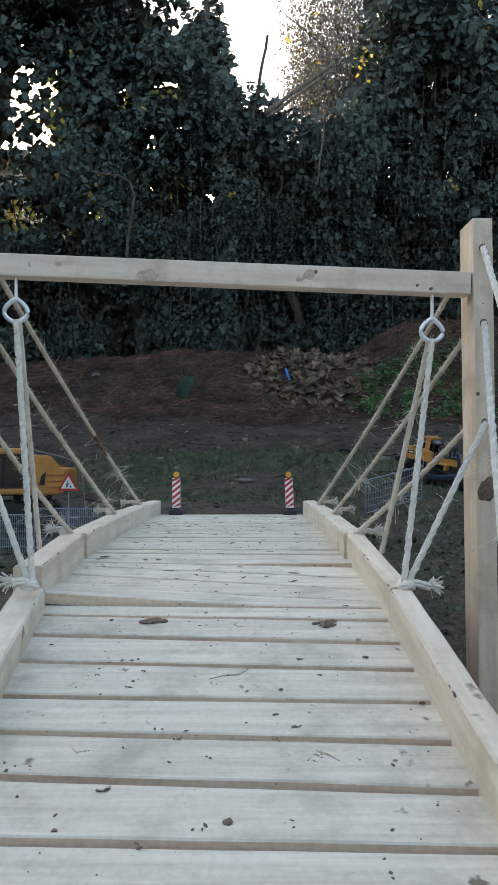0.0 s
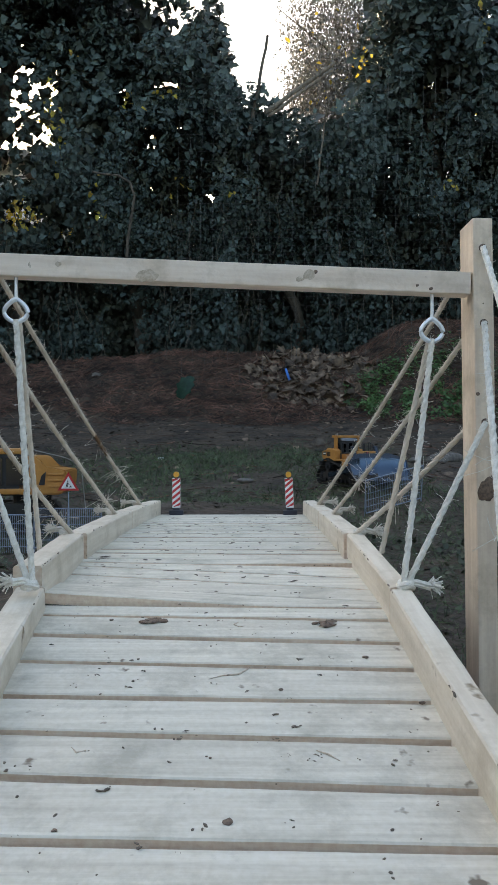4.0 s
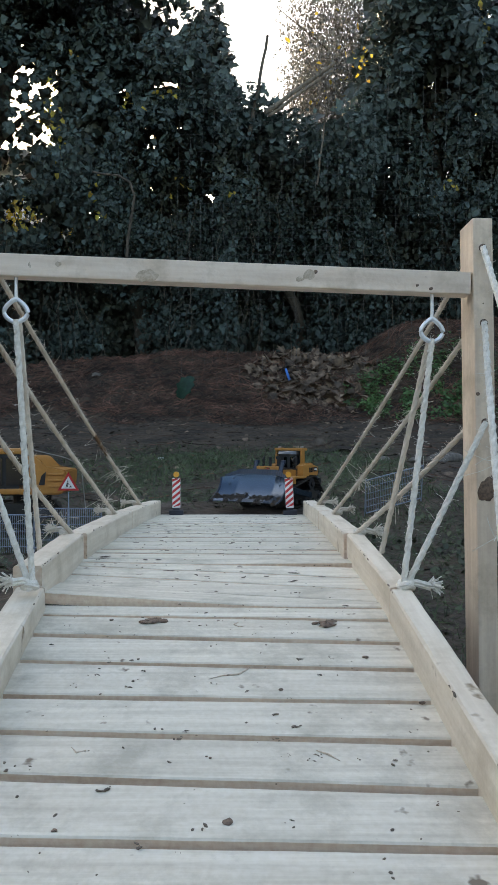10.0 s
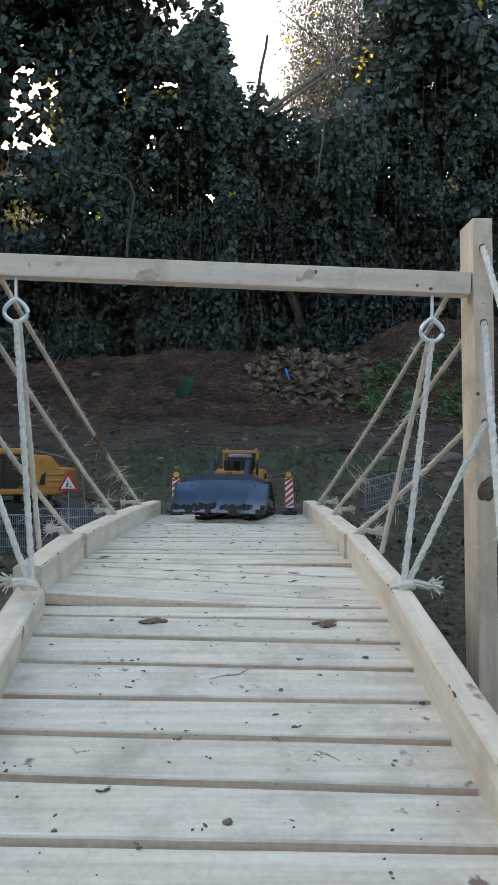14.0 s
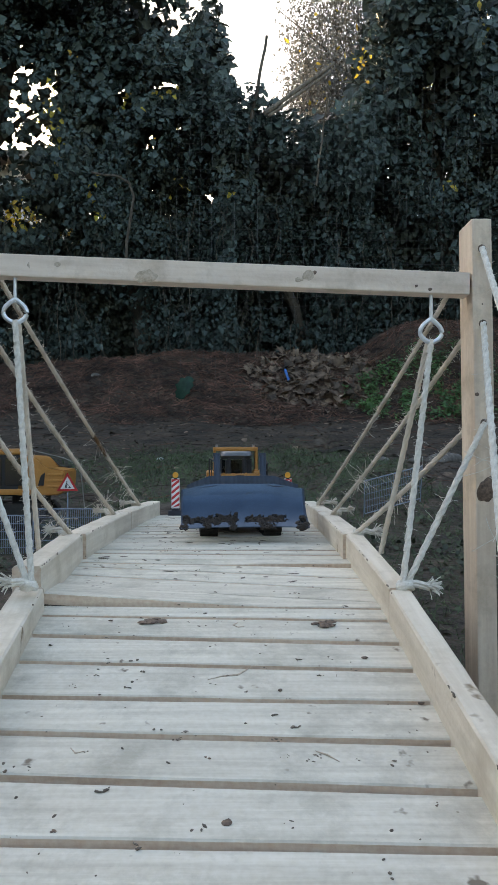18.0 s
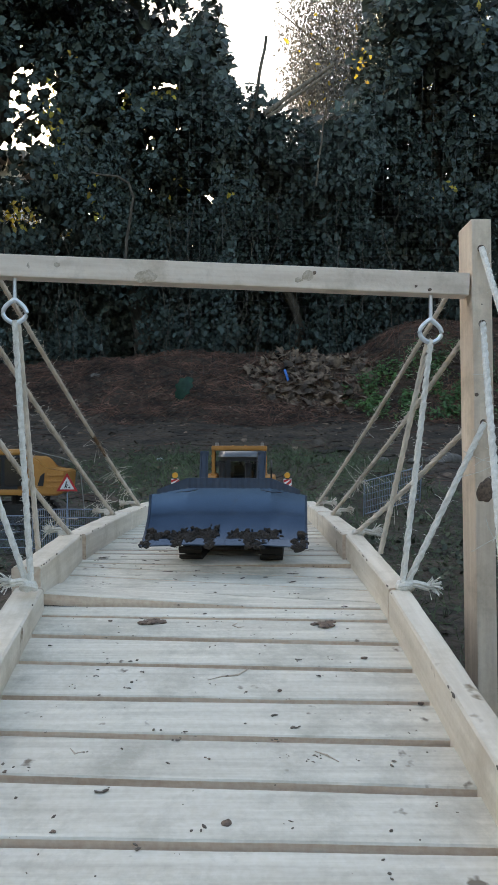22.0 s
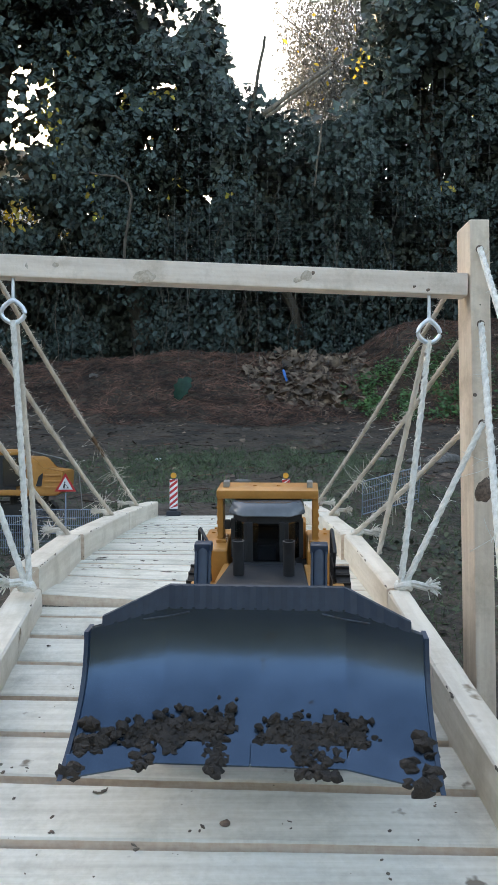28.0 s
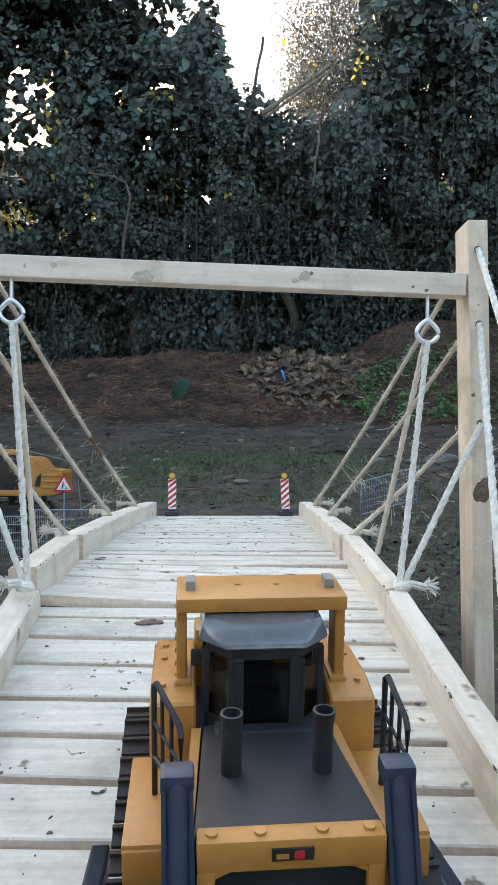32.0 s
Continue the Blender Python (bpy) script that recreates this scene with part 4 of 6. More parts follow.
def scatter(n, seed, fx, fy, keep=None):
    rng = np.random.default_rng(seed)
    x, y = fx(rng, n), fy(rng, n)
    if keep is not None:
        k = np.array([keep(a, b) for a, b in zip(x, y)]) > rng.random(n)
        x, y = x[k], y[k]
    z = np.array([ground_z(a, b) for a, b in zip(x, y)])
    return np.stack([x, y, z], 1), rng


def build_litter():
    # trodden grass in patches
    def patch(x, y):
        d = noise.noise(Vector((x * 1.3, y * 1.3, 5.0))) + 0.6 * noise.noise(Vector((x * 5, y * 5, 1.0)))
        a = smooth_step(1.0, 0.35, abs(x + 0.15) / 1.4) * (0.55 * smooth_step(2.35, 2.7, y) + 0.45 * smooth_step(3.05, 3.5, y)) * smooth_step(5.0, 4.4, y)
        b = 1.6 * smooth_step(0.25, 0.4, x) * smooth_step(3.2, 2.6, y)
        c = smooth_step(-0.35, -0.6, x) * smooth_step(4.2, 3.4, y) * 0.7
        return max(a, 1.5 * b, c) * (0.70 + 1.4 * d)
    p, rng = scatter(150000, 3, lambda r, n: r.uniform(-2.2, 2.4, n), lambda r, n: r.uniform(1.2, 5.1, n), patch)
    n = len(p)
    nr = np.stack([rng.normal(0, 1, n), rng.normal(-0.3, 1, n), rng.normal(1.0, 0.5, n)], 1)
    leaf_cloud("grass", M_GRASS, p + np.array([0, 0, 0.002]), nr, rng.uniform(0.014, 0.055, n) * np.clip(p[:, 1] / 3.4, 0.62, 1.0), BLADE, 7, "stuff", "short trodden straggly grass on soil", "grass", fold=0.3, hang=0.3)
    # weeds on the bank to one side
    def weeds(x, y):
        return smooth_step(0.78, 0.98, x + 0.2 * noise.noise(Vector((x * 3, y * 3, 0)))) * smooth_step(5.55, 5.75, y) * smooth_step(6.3, 5.95, y) * smooth_step(-0.25, 0.3, noise.noise(Vector((x * 7, y * 7, 2))))
    p, rng = scatter(24000, 4, lambda r, n: r.uniform(0.8, 2.6, n), lambda r, n: r.uniform(5.5, 6.4, n), weeds)
    n = len(p)
    p[:, 2] += rng.uniform(0, 0.07, n)
    leaf_cloud("weeds", M_WEED, p, np.stack([rng.normal(0, 0.5, n), rng.normal(-0.5, 0.4, n), rng.normal(0.9, 0.3, n)], 1), rng.uniform(0.018, 0.046, n), OVAL, 9, "stuff", "low bright green weeds on the bank", "weeds", hang=0.0)
    # broad weeds on the low ground at both sides of the bridge
    def beside(x, y):
        d = -0.08 + 1.1 * noise.noise(Vector((x * 4, y * 4, 6.0))) + 0.4 * noise.noise(Vector((x * 11, y * 11, 3.0)))
        return d * max(smooth_step(0.22, 0.34, x), smooth_step(-0.36, -0.5, x)) * smooth_step(2.75, 2.3, y)
    p, rng = scatter(30000, 21, lambda r, n: r.uniform(-1.1, 1.2, n), lambda r, n: r.uniform(0.7, 2.75, n), beside)
    n = len(p)
    p[:, 2] += rng.uniform(0, 0.035, n)
    leaf_cloud("low_weeds", M_LOWWEED, p, np.stack([rng.normal(0, 0.6, n), rng.normal(-0.3, 0.6, n), rng.normal(0.9, 0.35, n)], 1), rng.uniform(0.006, 0.021, n), ROUND, 19, "stuff", "low dark green weeds beside the bridge", "weeds", hang=0.0)
    # dry vines and straw over the bank
    p, rng = scatter(11000, 5, lambda r, n: r.uniform(-3.2, 3.0, n), lambda r, n: r.uniform(5.45, 6.75, n),
                     lambda x, y: 0.95 * smooth_step(5.45, 5.8, y + 0.25 * noise.noise(Vector((x * 1.5, y, 0)))))
    bm_v, bm_f = [], []
    for q in p:
        d = Vector((rng.normal(), rng.normal() * 0.5, 0)).normalized()
        ln = rng.uniform(0.04, 0.24)
        bend = rng.normal() * 0.05
        r = rng.uniform(0.0009, 0.0032)
        base = len(bm_v)
        for i in range(5):
            f = i / 4
            x, y = q[0] + d.x * ln * (f - 0.5) + bend * math.sin(f * 3), q[1] + d.y * ln * (f - 0.5)
            z = ground_z(x, y) + 0.008 + 0.05 * math.sin(f * 3.14) * rng.random()
            for a in range(3):
                bm_v.append((x - d.y * r * math.cos(a * 2.094), y + d.x * r * math.cos(a * 2.094), z + r * math.sin(a * 2.094)))
        for i in range(4):
            for a in range(3):
                b0 = base + i * 3
                bm_f.append((b0 + a, b0 + (a + 1) % 3, b0 + 3 + (a + 1) % 3, b0 + 3 + a))
    for _ in range(420):
        x0, y0 = rng.uniform(-2.2, 2.4), rng.uniform(2.7, 5.6)
        d = Vector((rng.normal(), rng.normal() * 0.6, 0)).normalized()
        ln, r = rng.uniform(0.04, 0.22), rng.uniform(0.001, 0.0032)
        base = len(bm_v)
        for i in range(4):
            x, y = x0 + d.x * ln * i / 3, y0 + d.y * ln * i / 3 + 0.01 * math.sin(i * 2 + x0 * 9)
            z = ground_z(x, y) + 0.004
            for k in range(3):
                bm_v.append((x - d.y * r * math.cos(k * 2.094), y + d.x * r * math.cos(k * 2.094), z + r * math.sin(k * 2.094)))
        for i in range(3):
            for k in range(3):
                b0 = base + i * 3
                bm_f.append((b0 + k, b0 + (k + 1) % 3, b0 + 3 + (k + 1) % 3, b0 + 3 + k))
    me = bpy.data.meshes.new("dry_vines")
    me.from_pydata(bm_v, [], bm_f)
    me.materials.append(M_STRAW)
    tagged(new("dry_vines", me), "tangle of dry brown vines on the bank", "dry vines", kind="stuff")
    # heap of large withered leaves, and loose ones
    def heap(x, y):
        return smooth_step(0.62, 0.30, math.hypot((x - 0.60) / 1.05, (y - 6.20) / 0.85))
    p, rng = scatter(1900, 6, lambda r, n: r.uniform(-0.1, 1.2, n), lambda r, n: r.uniform(5.7, 6.6, n), heap)
    n = len(p)
    p[:, 2] += rng.uniform(0.01, 0.05, n)
    leaf_cloud("leaf_heap", M_DEAD, p, np.stack([rng.normal(0, 0.8, n), rng.normal(-0.75, 0.6, n), rng.normal(0.7, 0.6, n)], 1), rng.uniform(0.045, 0.14, n), LOBED, 11, "stuff", "heap of large withered grey brown leaves", "dead leaves", fold=-0.35)
    p, rng = scatter(2600, 8, lambda r, n: r.uniform(-2.6, 2.6, n), lambda r, n: r.uniform(2.6, 6.4, n), lambda x, y: 0.2 + 0.8 * smooth_step(4.9, 5.9, y))
    n = len(p)
    p[:, 2] += 0.008
    leaf_cloud("fallen_leaves", M_DEAD, p, np.stack([rng.normal(0, 0.5, n), rng.normal(-0.5, 0.4, n), rng.normal(0.9, 0.3, n)], 1), rng.uniform(0.015, 0.06, n), ROUND, 13, "stuff", "scattered withered leaves on soil", "dead leaves", fold=-0.3)
    # clods of soil
    p, rng = scatter(3600, 10, lambda r, n: r.uniform(-2.4, 2.6, n), lambda r, n: r.uniform(0.9, 5.9, n), lambda x, y: 0.55)
    vs, fs = [], []
    ico = ((0, 0, 1), (0.9, 0, 0.3), (0.28, 0.85, 0.3), (-0.73, 0.53, 0.3), (-0.73, -0.53, 0.3), (0.28, -0.85, 0.3), (0, 0, -0.4))
    for q in p:
        s = rng.uniform(0.004, 0.016) * (1.8 if rng.random() < 0.08 else 1.0)
        b0 = len(vs)
        for c in ico:
            vs.append(tuple(q[i] + s * c[i] * rng.uniform(0.7, 1.3) * (0.7 if i == 2 else 1) for i in range(3)))
        for i in range(5):
            fs.append((b0, b0 + 1 + i, b0 + 1 + (i + 1) % 5))
            fs.append((b0 + 6, b0 + 1 + (i + 1) % 5, b0 + 1 + i))
    me = bpy.data.meshes.new("soil_clods")
    me.from_pydata(vs, [], fs)
    me.materials.append(M_SOIL)
    tagged(new("soil_clods", me), "loose dark clods of soil", "soil clods", kind="stuff")


build_litter()


# ---- the bulldozer; it faces its own -y, its base lies between the tracks ----
def ring_path(n, circles):
    """Closed belt round circles (y, z, r) given clockwise as seen from +x: points and the turn of each."""
    pts = []
    k = len(circles)
    for i in range(k):
        (y0, z0, r0), (y1, z1, r1), (y2, z2, r2) = circles[i - 1], circles[i], circles[(i + 1) % k]
        def tangent(ya, za, ra, yb, zb, rb):
            d = math.atan2(zb - za, yb - ya)
            return d + math.pi / 2 + math.asin(max(-1, min(1, (rb - ra) / math.hypot(yb - ya, zb - za)))) * -1
        a0 = tangent(y0, z0, r0, y1, z1, r1)
        a1 = tangent(y1, z1, r1, y2, z2, r2)
        while a1 > a0:
            a1 -= 2 * math.pi
        while a1 < a0 - 2 * math.pi:
            a1 += 2 * math.pi
        steps = 14
        for s in range(steps + 1):
            a = a0 + (a1 - a0) * s / steps
            pts.append((y1 + r1 * math.cos(a), z1 + r1 * math.sin(a)))
    pts.append(pts[0])
    seg = [math.hypot(b[0] - a[0], b[1] - a[1]) for a, b in zip(pts, pts[1:])]
    total = sum(seg)
    out = []
    for i in range(n):
        s = total * i / n
        for (a, b), ln in zip(zip(pts, pts[1:]), seg):
            if s <= ln and ln > 1e-9:
                f = s / ln
                out.append((a[0] + (b[0] - a[0]) * f, a[1] + (b[1] - a[1]) * f, math.atan2(b[1] - a[1], b[0] - a[0])))
                break
            s -= ln
    return out, total


TRACK_X, SHOE_W = 0.0735, 0.041
BELT = ((-0.135, 0.030, 0.0285), (0.055, 0.0775, 0.0285), (0.105, 0.030, 0.0285))
SPROCKETS, SHOES, CYLINDERS = [], [], []


def clump(bm, c, r, rnd, flat=0.55):
    m = Matrix.Translation(c) @ Matrix.Diagonal((1, flat, 0.85, 1))
    v = bmesh.ops.create_icosphere(bm, subdivisions=2, radius=r, matrix=m)["verts"]
    for q in v:
        q.co += (q.co - Vector(c)) * (0.5 * noise.noise(q.co * 190 + Vector((r * 900, 0, 0))) + 0.6 * noise.noise(q.co * 520))


def build_dozer():
    rnd = random.Random(9)
    dz = thing("bulldozer", pose(0, 0, 0), "ochre yellow radio controlled model bulldozer with muddy blue blade", "bulldozer")
    # hull between the tracks
    bm = bmesh.new()
    prism(bm, [(-0.118, 0.035), (0.115, 0.035), (0.125, 0.06), (0.125, 0.105), (-0.118, 0.105)], "x", -0.046, 0.046)
    part("hull", bm, M_BLACK, dz)
    # hood, narrower towards the cab
    bm = bmesh.new()
    v = box(bm, (0, -0.062, 0.1235), (0.094, 0.118, 0.041), bevel=0.004)
    for q in v:
        f = (q.co.y + 0.121) / 0.118
        q.co.x *= 1 - 0.16 * f
        if q.co.z > 0.13:
            q.co.z -= 0.010 * f
    part("hood", bm, M_HOOD, dz, "dark grey matt engine hood", smooth=True)
    # yellow nose with its grille
    bm = bmesh.new()
    box(bm, (0, -0.119, 0.136), (0.091, 0.012, 0.016), bevel=0.002)
    box(bm, (-0.041, -0.119, 0.093), (0.009, 0.012, 0.072), bevel=0.002)
    box(bm, (0.041, -0.119, 0.093), (0.009, 0.012, 0.072), bevel=0.002)
    box(bm, (0, -0.119, 0.060), (0.082, 0.012, 0.010), bevel=0.002)
    for s in (-1, 1):
        prism(bm, [(s * 0.0395, 0.131), (s * 0.0395, 0.118), (s * 0.036, 0.125), (s * 0.028, 0.1285), (s * 0.022, 0.131)], "y", -0.124, -0.114)
    for x in (-0.038, -0.015, 0.015, 0.038):
        rod(bm, (x, -0.119, 0.1435), (x, -0.119, 0.1455), 0.003)
    nose = part("radiator_frame", bm, M_YELLOWPAINT, dz, smooth=True)
    bm = bmesh.new()
    for i in range(13):
        box(bm, (0, -0.1165, 0.068 + i * 0.0048), (0.080, 0.004, 0.0022))
    box(bm, (0, -0.1135, 0.096), (0.082, 0.002, 0.064))
    part("grille", bm, M_BLACK, nose)
    bm = bmesh.new()
    tube(bm, [(0.0125 * math.cos(k * math.pi / 14), -0.121, 0.103 + 0.0125 * math.sin(k * math.pi / 14)) for k in range(28)], 0.0017, 8, closed=True)
    rod(bm, (0, -0.1175, 0.103), (0, -0.1195, 0.103), 0.011, n=20)
    part("emblem", bm, M_ZINC, nose, "round chrome ring badge", smooth=True)
    bm = bmesh.new()
    box(bm, (0, -0.1255, 0.137), (0.020, 0.0012, 0.006))
    part("badge", bm, M_BLACK, nose)
    bm = bmesh.new()
    box(bm, (0.003, -0.1263, 0.137), (0.005, 0.0008, 0.004))
    part("badge_mark", bm, M_RED, nose)
    bm = bmesh.new()
    box(bm, (-0.005, -0.1263, 0.1365), (0.006, 0.0008, 0.0022))
    part("badge_bar", bm, M_YELLOWPAINT, nose)
    # cowl between hood and cab, louvres
    bm = bmesh.new()
    box(bm, (0, -0.011, 0.131), (0.066, 0.018, 0.010), bevel=0.003)
    part("cowl", bm, M_HOOD, dz)
    # exhausts
    for x in (-0.0255, 0.0255):
        bm = bmesh.new()
        rod(bm, (x, -0.064, 0.132), (x, -0.064, 0.169), 0.0058, n=16)
        mouth = [[bm.verts.new((x + r * math.cos(k * math.pi / 8), -0.0645 - dy + r * math.sin(k * math.pi / 8), z)) for k in range(16)] for r, z, dy in ((0.0058, 0.167, 0.0), (0.0064, 0.1755, 0.0015), (0.0050, 0.1758, 0.0015), (0.0046, 0.160, 0.0005))]
        for r0, r1 in zip(mouth, mouth[1:]):
            for k in range(16):
                bm.faces.new((r0[k], r0[(k + 1) % 16], r1[(k + 1) % 16], r1[k]))
        bm.faces.new(mouth[-1])
        part("exhaust", bm, M_BLACK, dz, "black exhaust stack", smooth=True)
    # cab: six pillars on a sill, panes between them, a chamfered visor roof, seat and console inside
    plan = [(-0.037, 0.064), (-0.0385, 0.010), (-0.022, -0.009), (0.022, -0.009), (0.0385, 0.010), (0.037, 0.064)]
    bm = bmesh.new()
    prism(bm, plan, "z", 0.105, 0.1365)
    cab = part("cab", bm, M_BLACK, dz, "black cab with open pillars", smooth=True)
    bm = bmesh.new()
    prism(bm, [(x * 0.97, y + (0.0015 if y < 0.02 else -0.0015)) for x, y in plan], "z", 0.178, 0.1865)
    part("head_frame", bm, M_BLACK, cab)
    for x, y in [(x * 0.96, y + (0.0015 if y < 0.02 else -0.002)) for x, y in plan] + [(0, 0.0635), (-0.0335, 0.036), (0.0335, 0.036)]:
        bm = bmesh.new()
        box(bm, (x, y, 0.157), (0.0064, 0.0064, 0.044), bevel=0.0008)
        part("pillar", bm, M_BLACK, cab)
    bm = bmesh.new()
    low = [(-0.0405, 0.068), (-0.0425, 0.007), (-0.0255, -0.0105), (0.0255, -0.0105), (0.0425, 0.007), (0.0405, 0.068)]
    mid = [(x * 0.99, y) for x, y in low]
    high = [(-0.037, 0.064), (-0.038, 0.014), (-0.022, 0.000), (0.022, 0.000), (0.038, 0.014), (0.037, 0.064)]
    rings = [[bm.verts.new((x, y, z)) for x, y in ring] for ring, z in ((low, 0.1855), (mid, 0.1880), (high, 0.1985))]
    for r0, r1 in zip(rings, rings[1:]):
        for j in range(6):
            bm.faces.new((r0[j], r0[(j + 1) % 6], r1[(j + 1) % 6], r1[j]))
    bm.faces.new(rings[0][::-1])
    bm.faces.new(rings[-1])
    bmesh.ops.bevel(bm, geom=bm.edges[:], offset=0.0012, segments=2, affect="EDGES")
    part("cab_roof", bm, M_ROOF, cab, "glossy dark grey visor roof", smooth=True)
    for (x0, y0), (x1, y1) in zip(plan, plan[1:] + plan[:1]):
        a, b = Vector((x0 * 0.965, y0, 0)), Vector((x1 * 0.965, y1, 0))
        d = b - a
        bm = bmesh.new()
        box(bm, (0, 0, 0), (d.length - 0.006, 0.0010, 0.040))
        pane = part("window", bm, M_PANE, cab, "smoked clear pane", m=Matrix.Translation((a + b) / 2 + Vector((0, 0, 0.1562))) @ d.to_track_quat("X", "Z").to_matrix().to_4x4())
        pane.visible_shadow = False
    bm = bmesh.new()
    box(bm, (0, 0.034, 0.142), (0.026, 0.024, 0.010), bevel=0.002)
    box(bm, (0, 0.047, 0.156), (0.024, 0.006, 0.026), bevel=0.002)
    part("driver_seat", bm, M_BLACK, cab)
    bm = bmesh.new()
    box(bm, (0, 0.000, 0.143), (0.020, 0.010, 0.016), bevel=0.002)
    part("instrument_panel", bm, M_HOOD, cab)
    for s in (-1, 1):
        bm = bmesh.new()
        box(bm, (s * 0.0175, -0.0092, 0.158), (0.0060, 0.004, 0.044), bevel=0.0008)
        part("window_frame", bm, M_BLACK, cab)
    bm = bmesh.new()
    rod(bm, (-0.041, 0.012, 0.172), (-0.036, 0.012, 0.172), 0.0012, n=6)
    box(bm, (-0.044, 0.012, 0.172), (0.007, 0.003, 0.011), bevel=0.0012)
    part("mirror", bm, M_BLACK, cab)
    # roll-over hoop behind the cab
    bm = bmesh.new()
    box(bm, (0, 0.041, 0.2045), (0.114, 0.048, 0.010), bevel=0.002)
    for x in (-0.015, 0.012):
        rod(bm, (x, 0.044, 0.209), (x, 0.044, 0.2105), 0.0022, n=8)
    canopy = part("roll_over_hoop", bm, M_YELLOWPAINT, dz, "ochre roll-over hoop", smooth=True)
    for s in (-1, 1):
        bm = bmesh.new()
        box(bm, (s * 0.0535, 0.034, 0.1705), (0.0070, 0.022, 0.060), bevel=0.0015)
        for k in range(5):
            box(bm, (s * 0.0573, 0.030, 0.152 + k * 0.009), (0.0016, 0.006, 0.004), bevel=0.0006)
        box(bm, (s * 0.0525, 0.034, 0.146), (0.012, 0.030, 0.012), bevel=0.0015)
        part("hoop_post", bm, M_YELLOWPAINT, canopy)
        bm = bmesh.new()
        box(bm, (s * 0.0475, 0.040, 0.2125), (0.0065, 0.014, 0.007), bevel=0.001)
        part("work_lamp", bm, M_HOSE, canopy, "pale grey work lamp")
        # side tanks and fenders
        bm = bmesh.new()
        prism(bm, [(0.002, 0.098), (0.100, 0.098), (0.118, 0.112), (0.118, 0.138), (0.080, 0.148), (0.028, 0.150), (0.002, 0.145)], "x", s * 0.044, s * 0.074)
        bmesh.ops.bevel(bm, geom=bm.edges[:], offset=0.0015, segments=1, affect="EDGES")
        for y, z in ((0.020, 0.1485), (0.060, 0.1485), (0.085, 0.147)):
            rod(bm, (s * 0.066, y, z - 0.002), (s * 0.066, y, z + 0.002), 0.0022, n=8)
        tank = part("side_tank", bm, M_YELLOWPAINT, dz)
        bm = bmesh.new()
        for i in range(5):
            box(bm, (s * 0.0745, 0.048 + i * 0.006, 0.128), (0.0012, 0.003, 0.018))
        part("vent", bm, M_BLACK, tank)
        bm = bmesh.new()
        box(bm, (s * 0.0746, 0.096, 0.130), (0.0012, 0.028, 0.016))
        part("side_badge", bm, M_BLACK, tank, "black badge plate with pale bar")
        bm = bmesh.new()
        box(bm, (s * 0.0754, 0.096, 0.130), (0.0008, 0.020, 0.006))
        part("badge_bar", bm, M_WHITE, tank)
        bm = bmesh.new()
        box(bm, (s * 0.0625, -0.036, 0.1045), (0.045, 0.082, 0.007), bevel=0.0015)
        prism(bm, [(s * 0.0475, -0.112), (s * 0.0525, -0.112), (s * 0.0470, -0.004), (s * 0.0410, -0.004)], "z", 0.104, 0.1315)
        box(bm, (s * 0.0635, -0.073, 0.0935), (0.042, 0.012, 0.024), bevel=0.0015)
        part("step_board", bm, M_YELLOWPAINT, dz, smooth=True)
        bm = bmesh.new()
        x, f = s * 0.069, s * (0.069 - (0.016 if s < 0 else -0.002))
        y1 = -0.072
        top = [(x, -0.034, 0.100), (x, -0.034, 0.177), (x + (f - x) * 0.1, -0.038, 0.180), (x + (f - x) * 0.95, y1 + 0.004, 0.170), (f, y1, 0.166), (f, y1, 0.136), (f + (x - f) * 0.1, y1 + 0.004, 0.134), (x, -0.034, 0.132)]
        tube(bm, top, 0.0018, 7)
        tube(bm, [(x, -0.034, 0.154), (f, y1, 0.150)], 0.0013, 6)
        for k in (0.33, 0.67):
            xx, y = x + (f - x) * k, -0.034 + (y1 + 0.034) * k
            rod(bm, (xx, y, 0.133), (xx, y, 0.180 - 0.011 * k), 0.0013, n=6)
        part("handrail", bm, M_BLACK, dz, "black tubular handrail", smooth=True)
        # push arms
        bm = bmesh.new()
        a, b = Vector((s * 0.106, 0.0, 0.040)), Vector((s * 0.106, -0.210, 0.078))
        rot = (b - a).to_track_quat("Y", "Z").to_matrix().to_4x4()
        box(bm, (a + b) / 2, (0.012, (b - a).length, 0.020), rot, bevel=0.002)
        part("push_arm", bm, M_BLUE, dz)
        bm = bmesh.new()
        rod(bm, (s * 0.096, -0.10, 0.064), (s * 0.096, -0.198, 0.104), 0.0055, n=10)
        part("tilt_brace", bm, M_STEELBLUE, dz)
        # tracks
        tr = part("track_frame", track_frame_mesh(s), M_RUBBER, dz)
        places, _ = ring_path(40, BELT)
        for k, (y, z, a) in enumerate(places):
            SHOES.append((s * TRACK_X, k / 40))
            ob = new("track_shoe", SHOE)
            ob.parent = tr
            SHOES[-1] = (ob, *SHOES[-1])
            ob.matrix_basis = Matrix.Translation((s * TRACK_X, y, z)) @ Matrix.Rotation(a, 4, "X")
        for (y, z, r), nm in zip(BELT, ("front_idler", "sprocket", "rear_idler")):
            bm = bmesh.new()
            rr = r - 0.005
            prism(bm, [(rr * (1.0 if i % 2 else 0.86) * math.cos(i * math.pi / 12), rr * (1.0 if i % 2 else 0.86) * math.sin(i * math.pi / 12)) for i in range(24)], "x", -0.009, 0.009)
            prism(bm, [(rr * 0.45 * math.cos(i * math.pi / 6), rr * 0.45 * math.sin(i * math.pi / 6)) for i in range(12)], "x", -0.016, 0.016)
            w = part(nm, bm, M_BLACK, tr, m=pose(s * TRACK_X, y, z))
            SPROCKETS.append((w, s * TRACK_X, y, z, r))
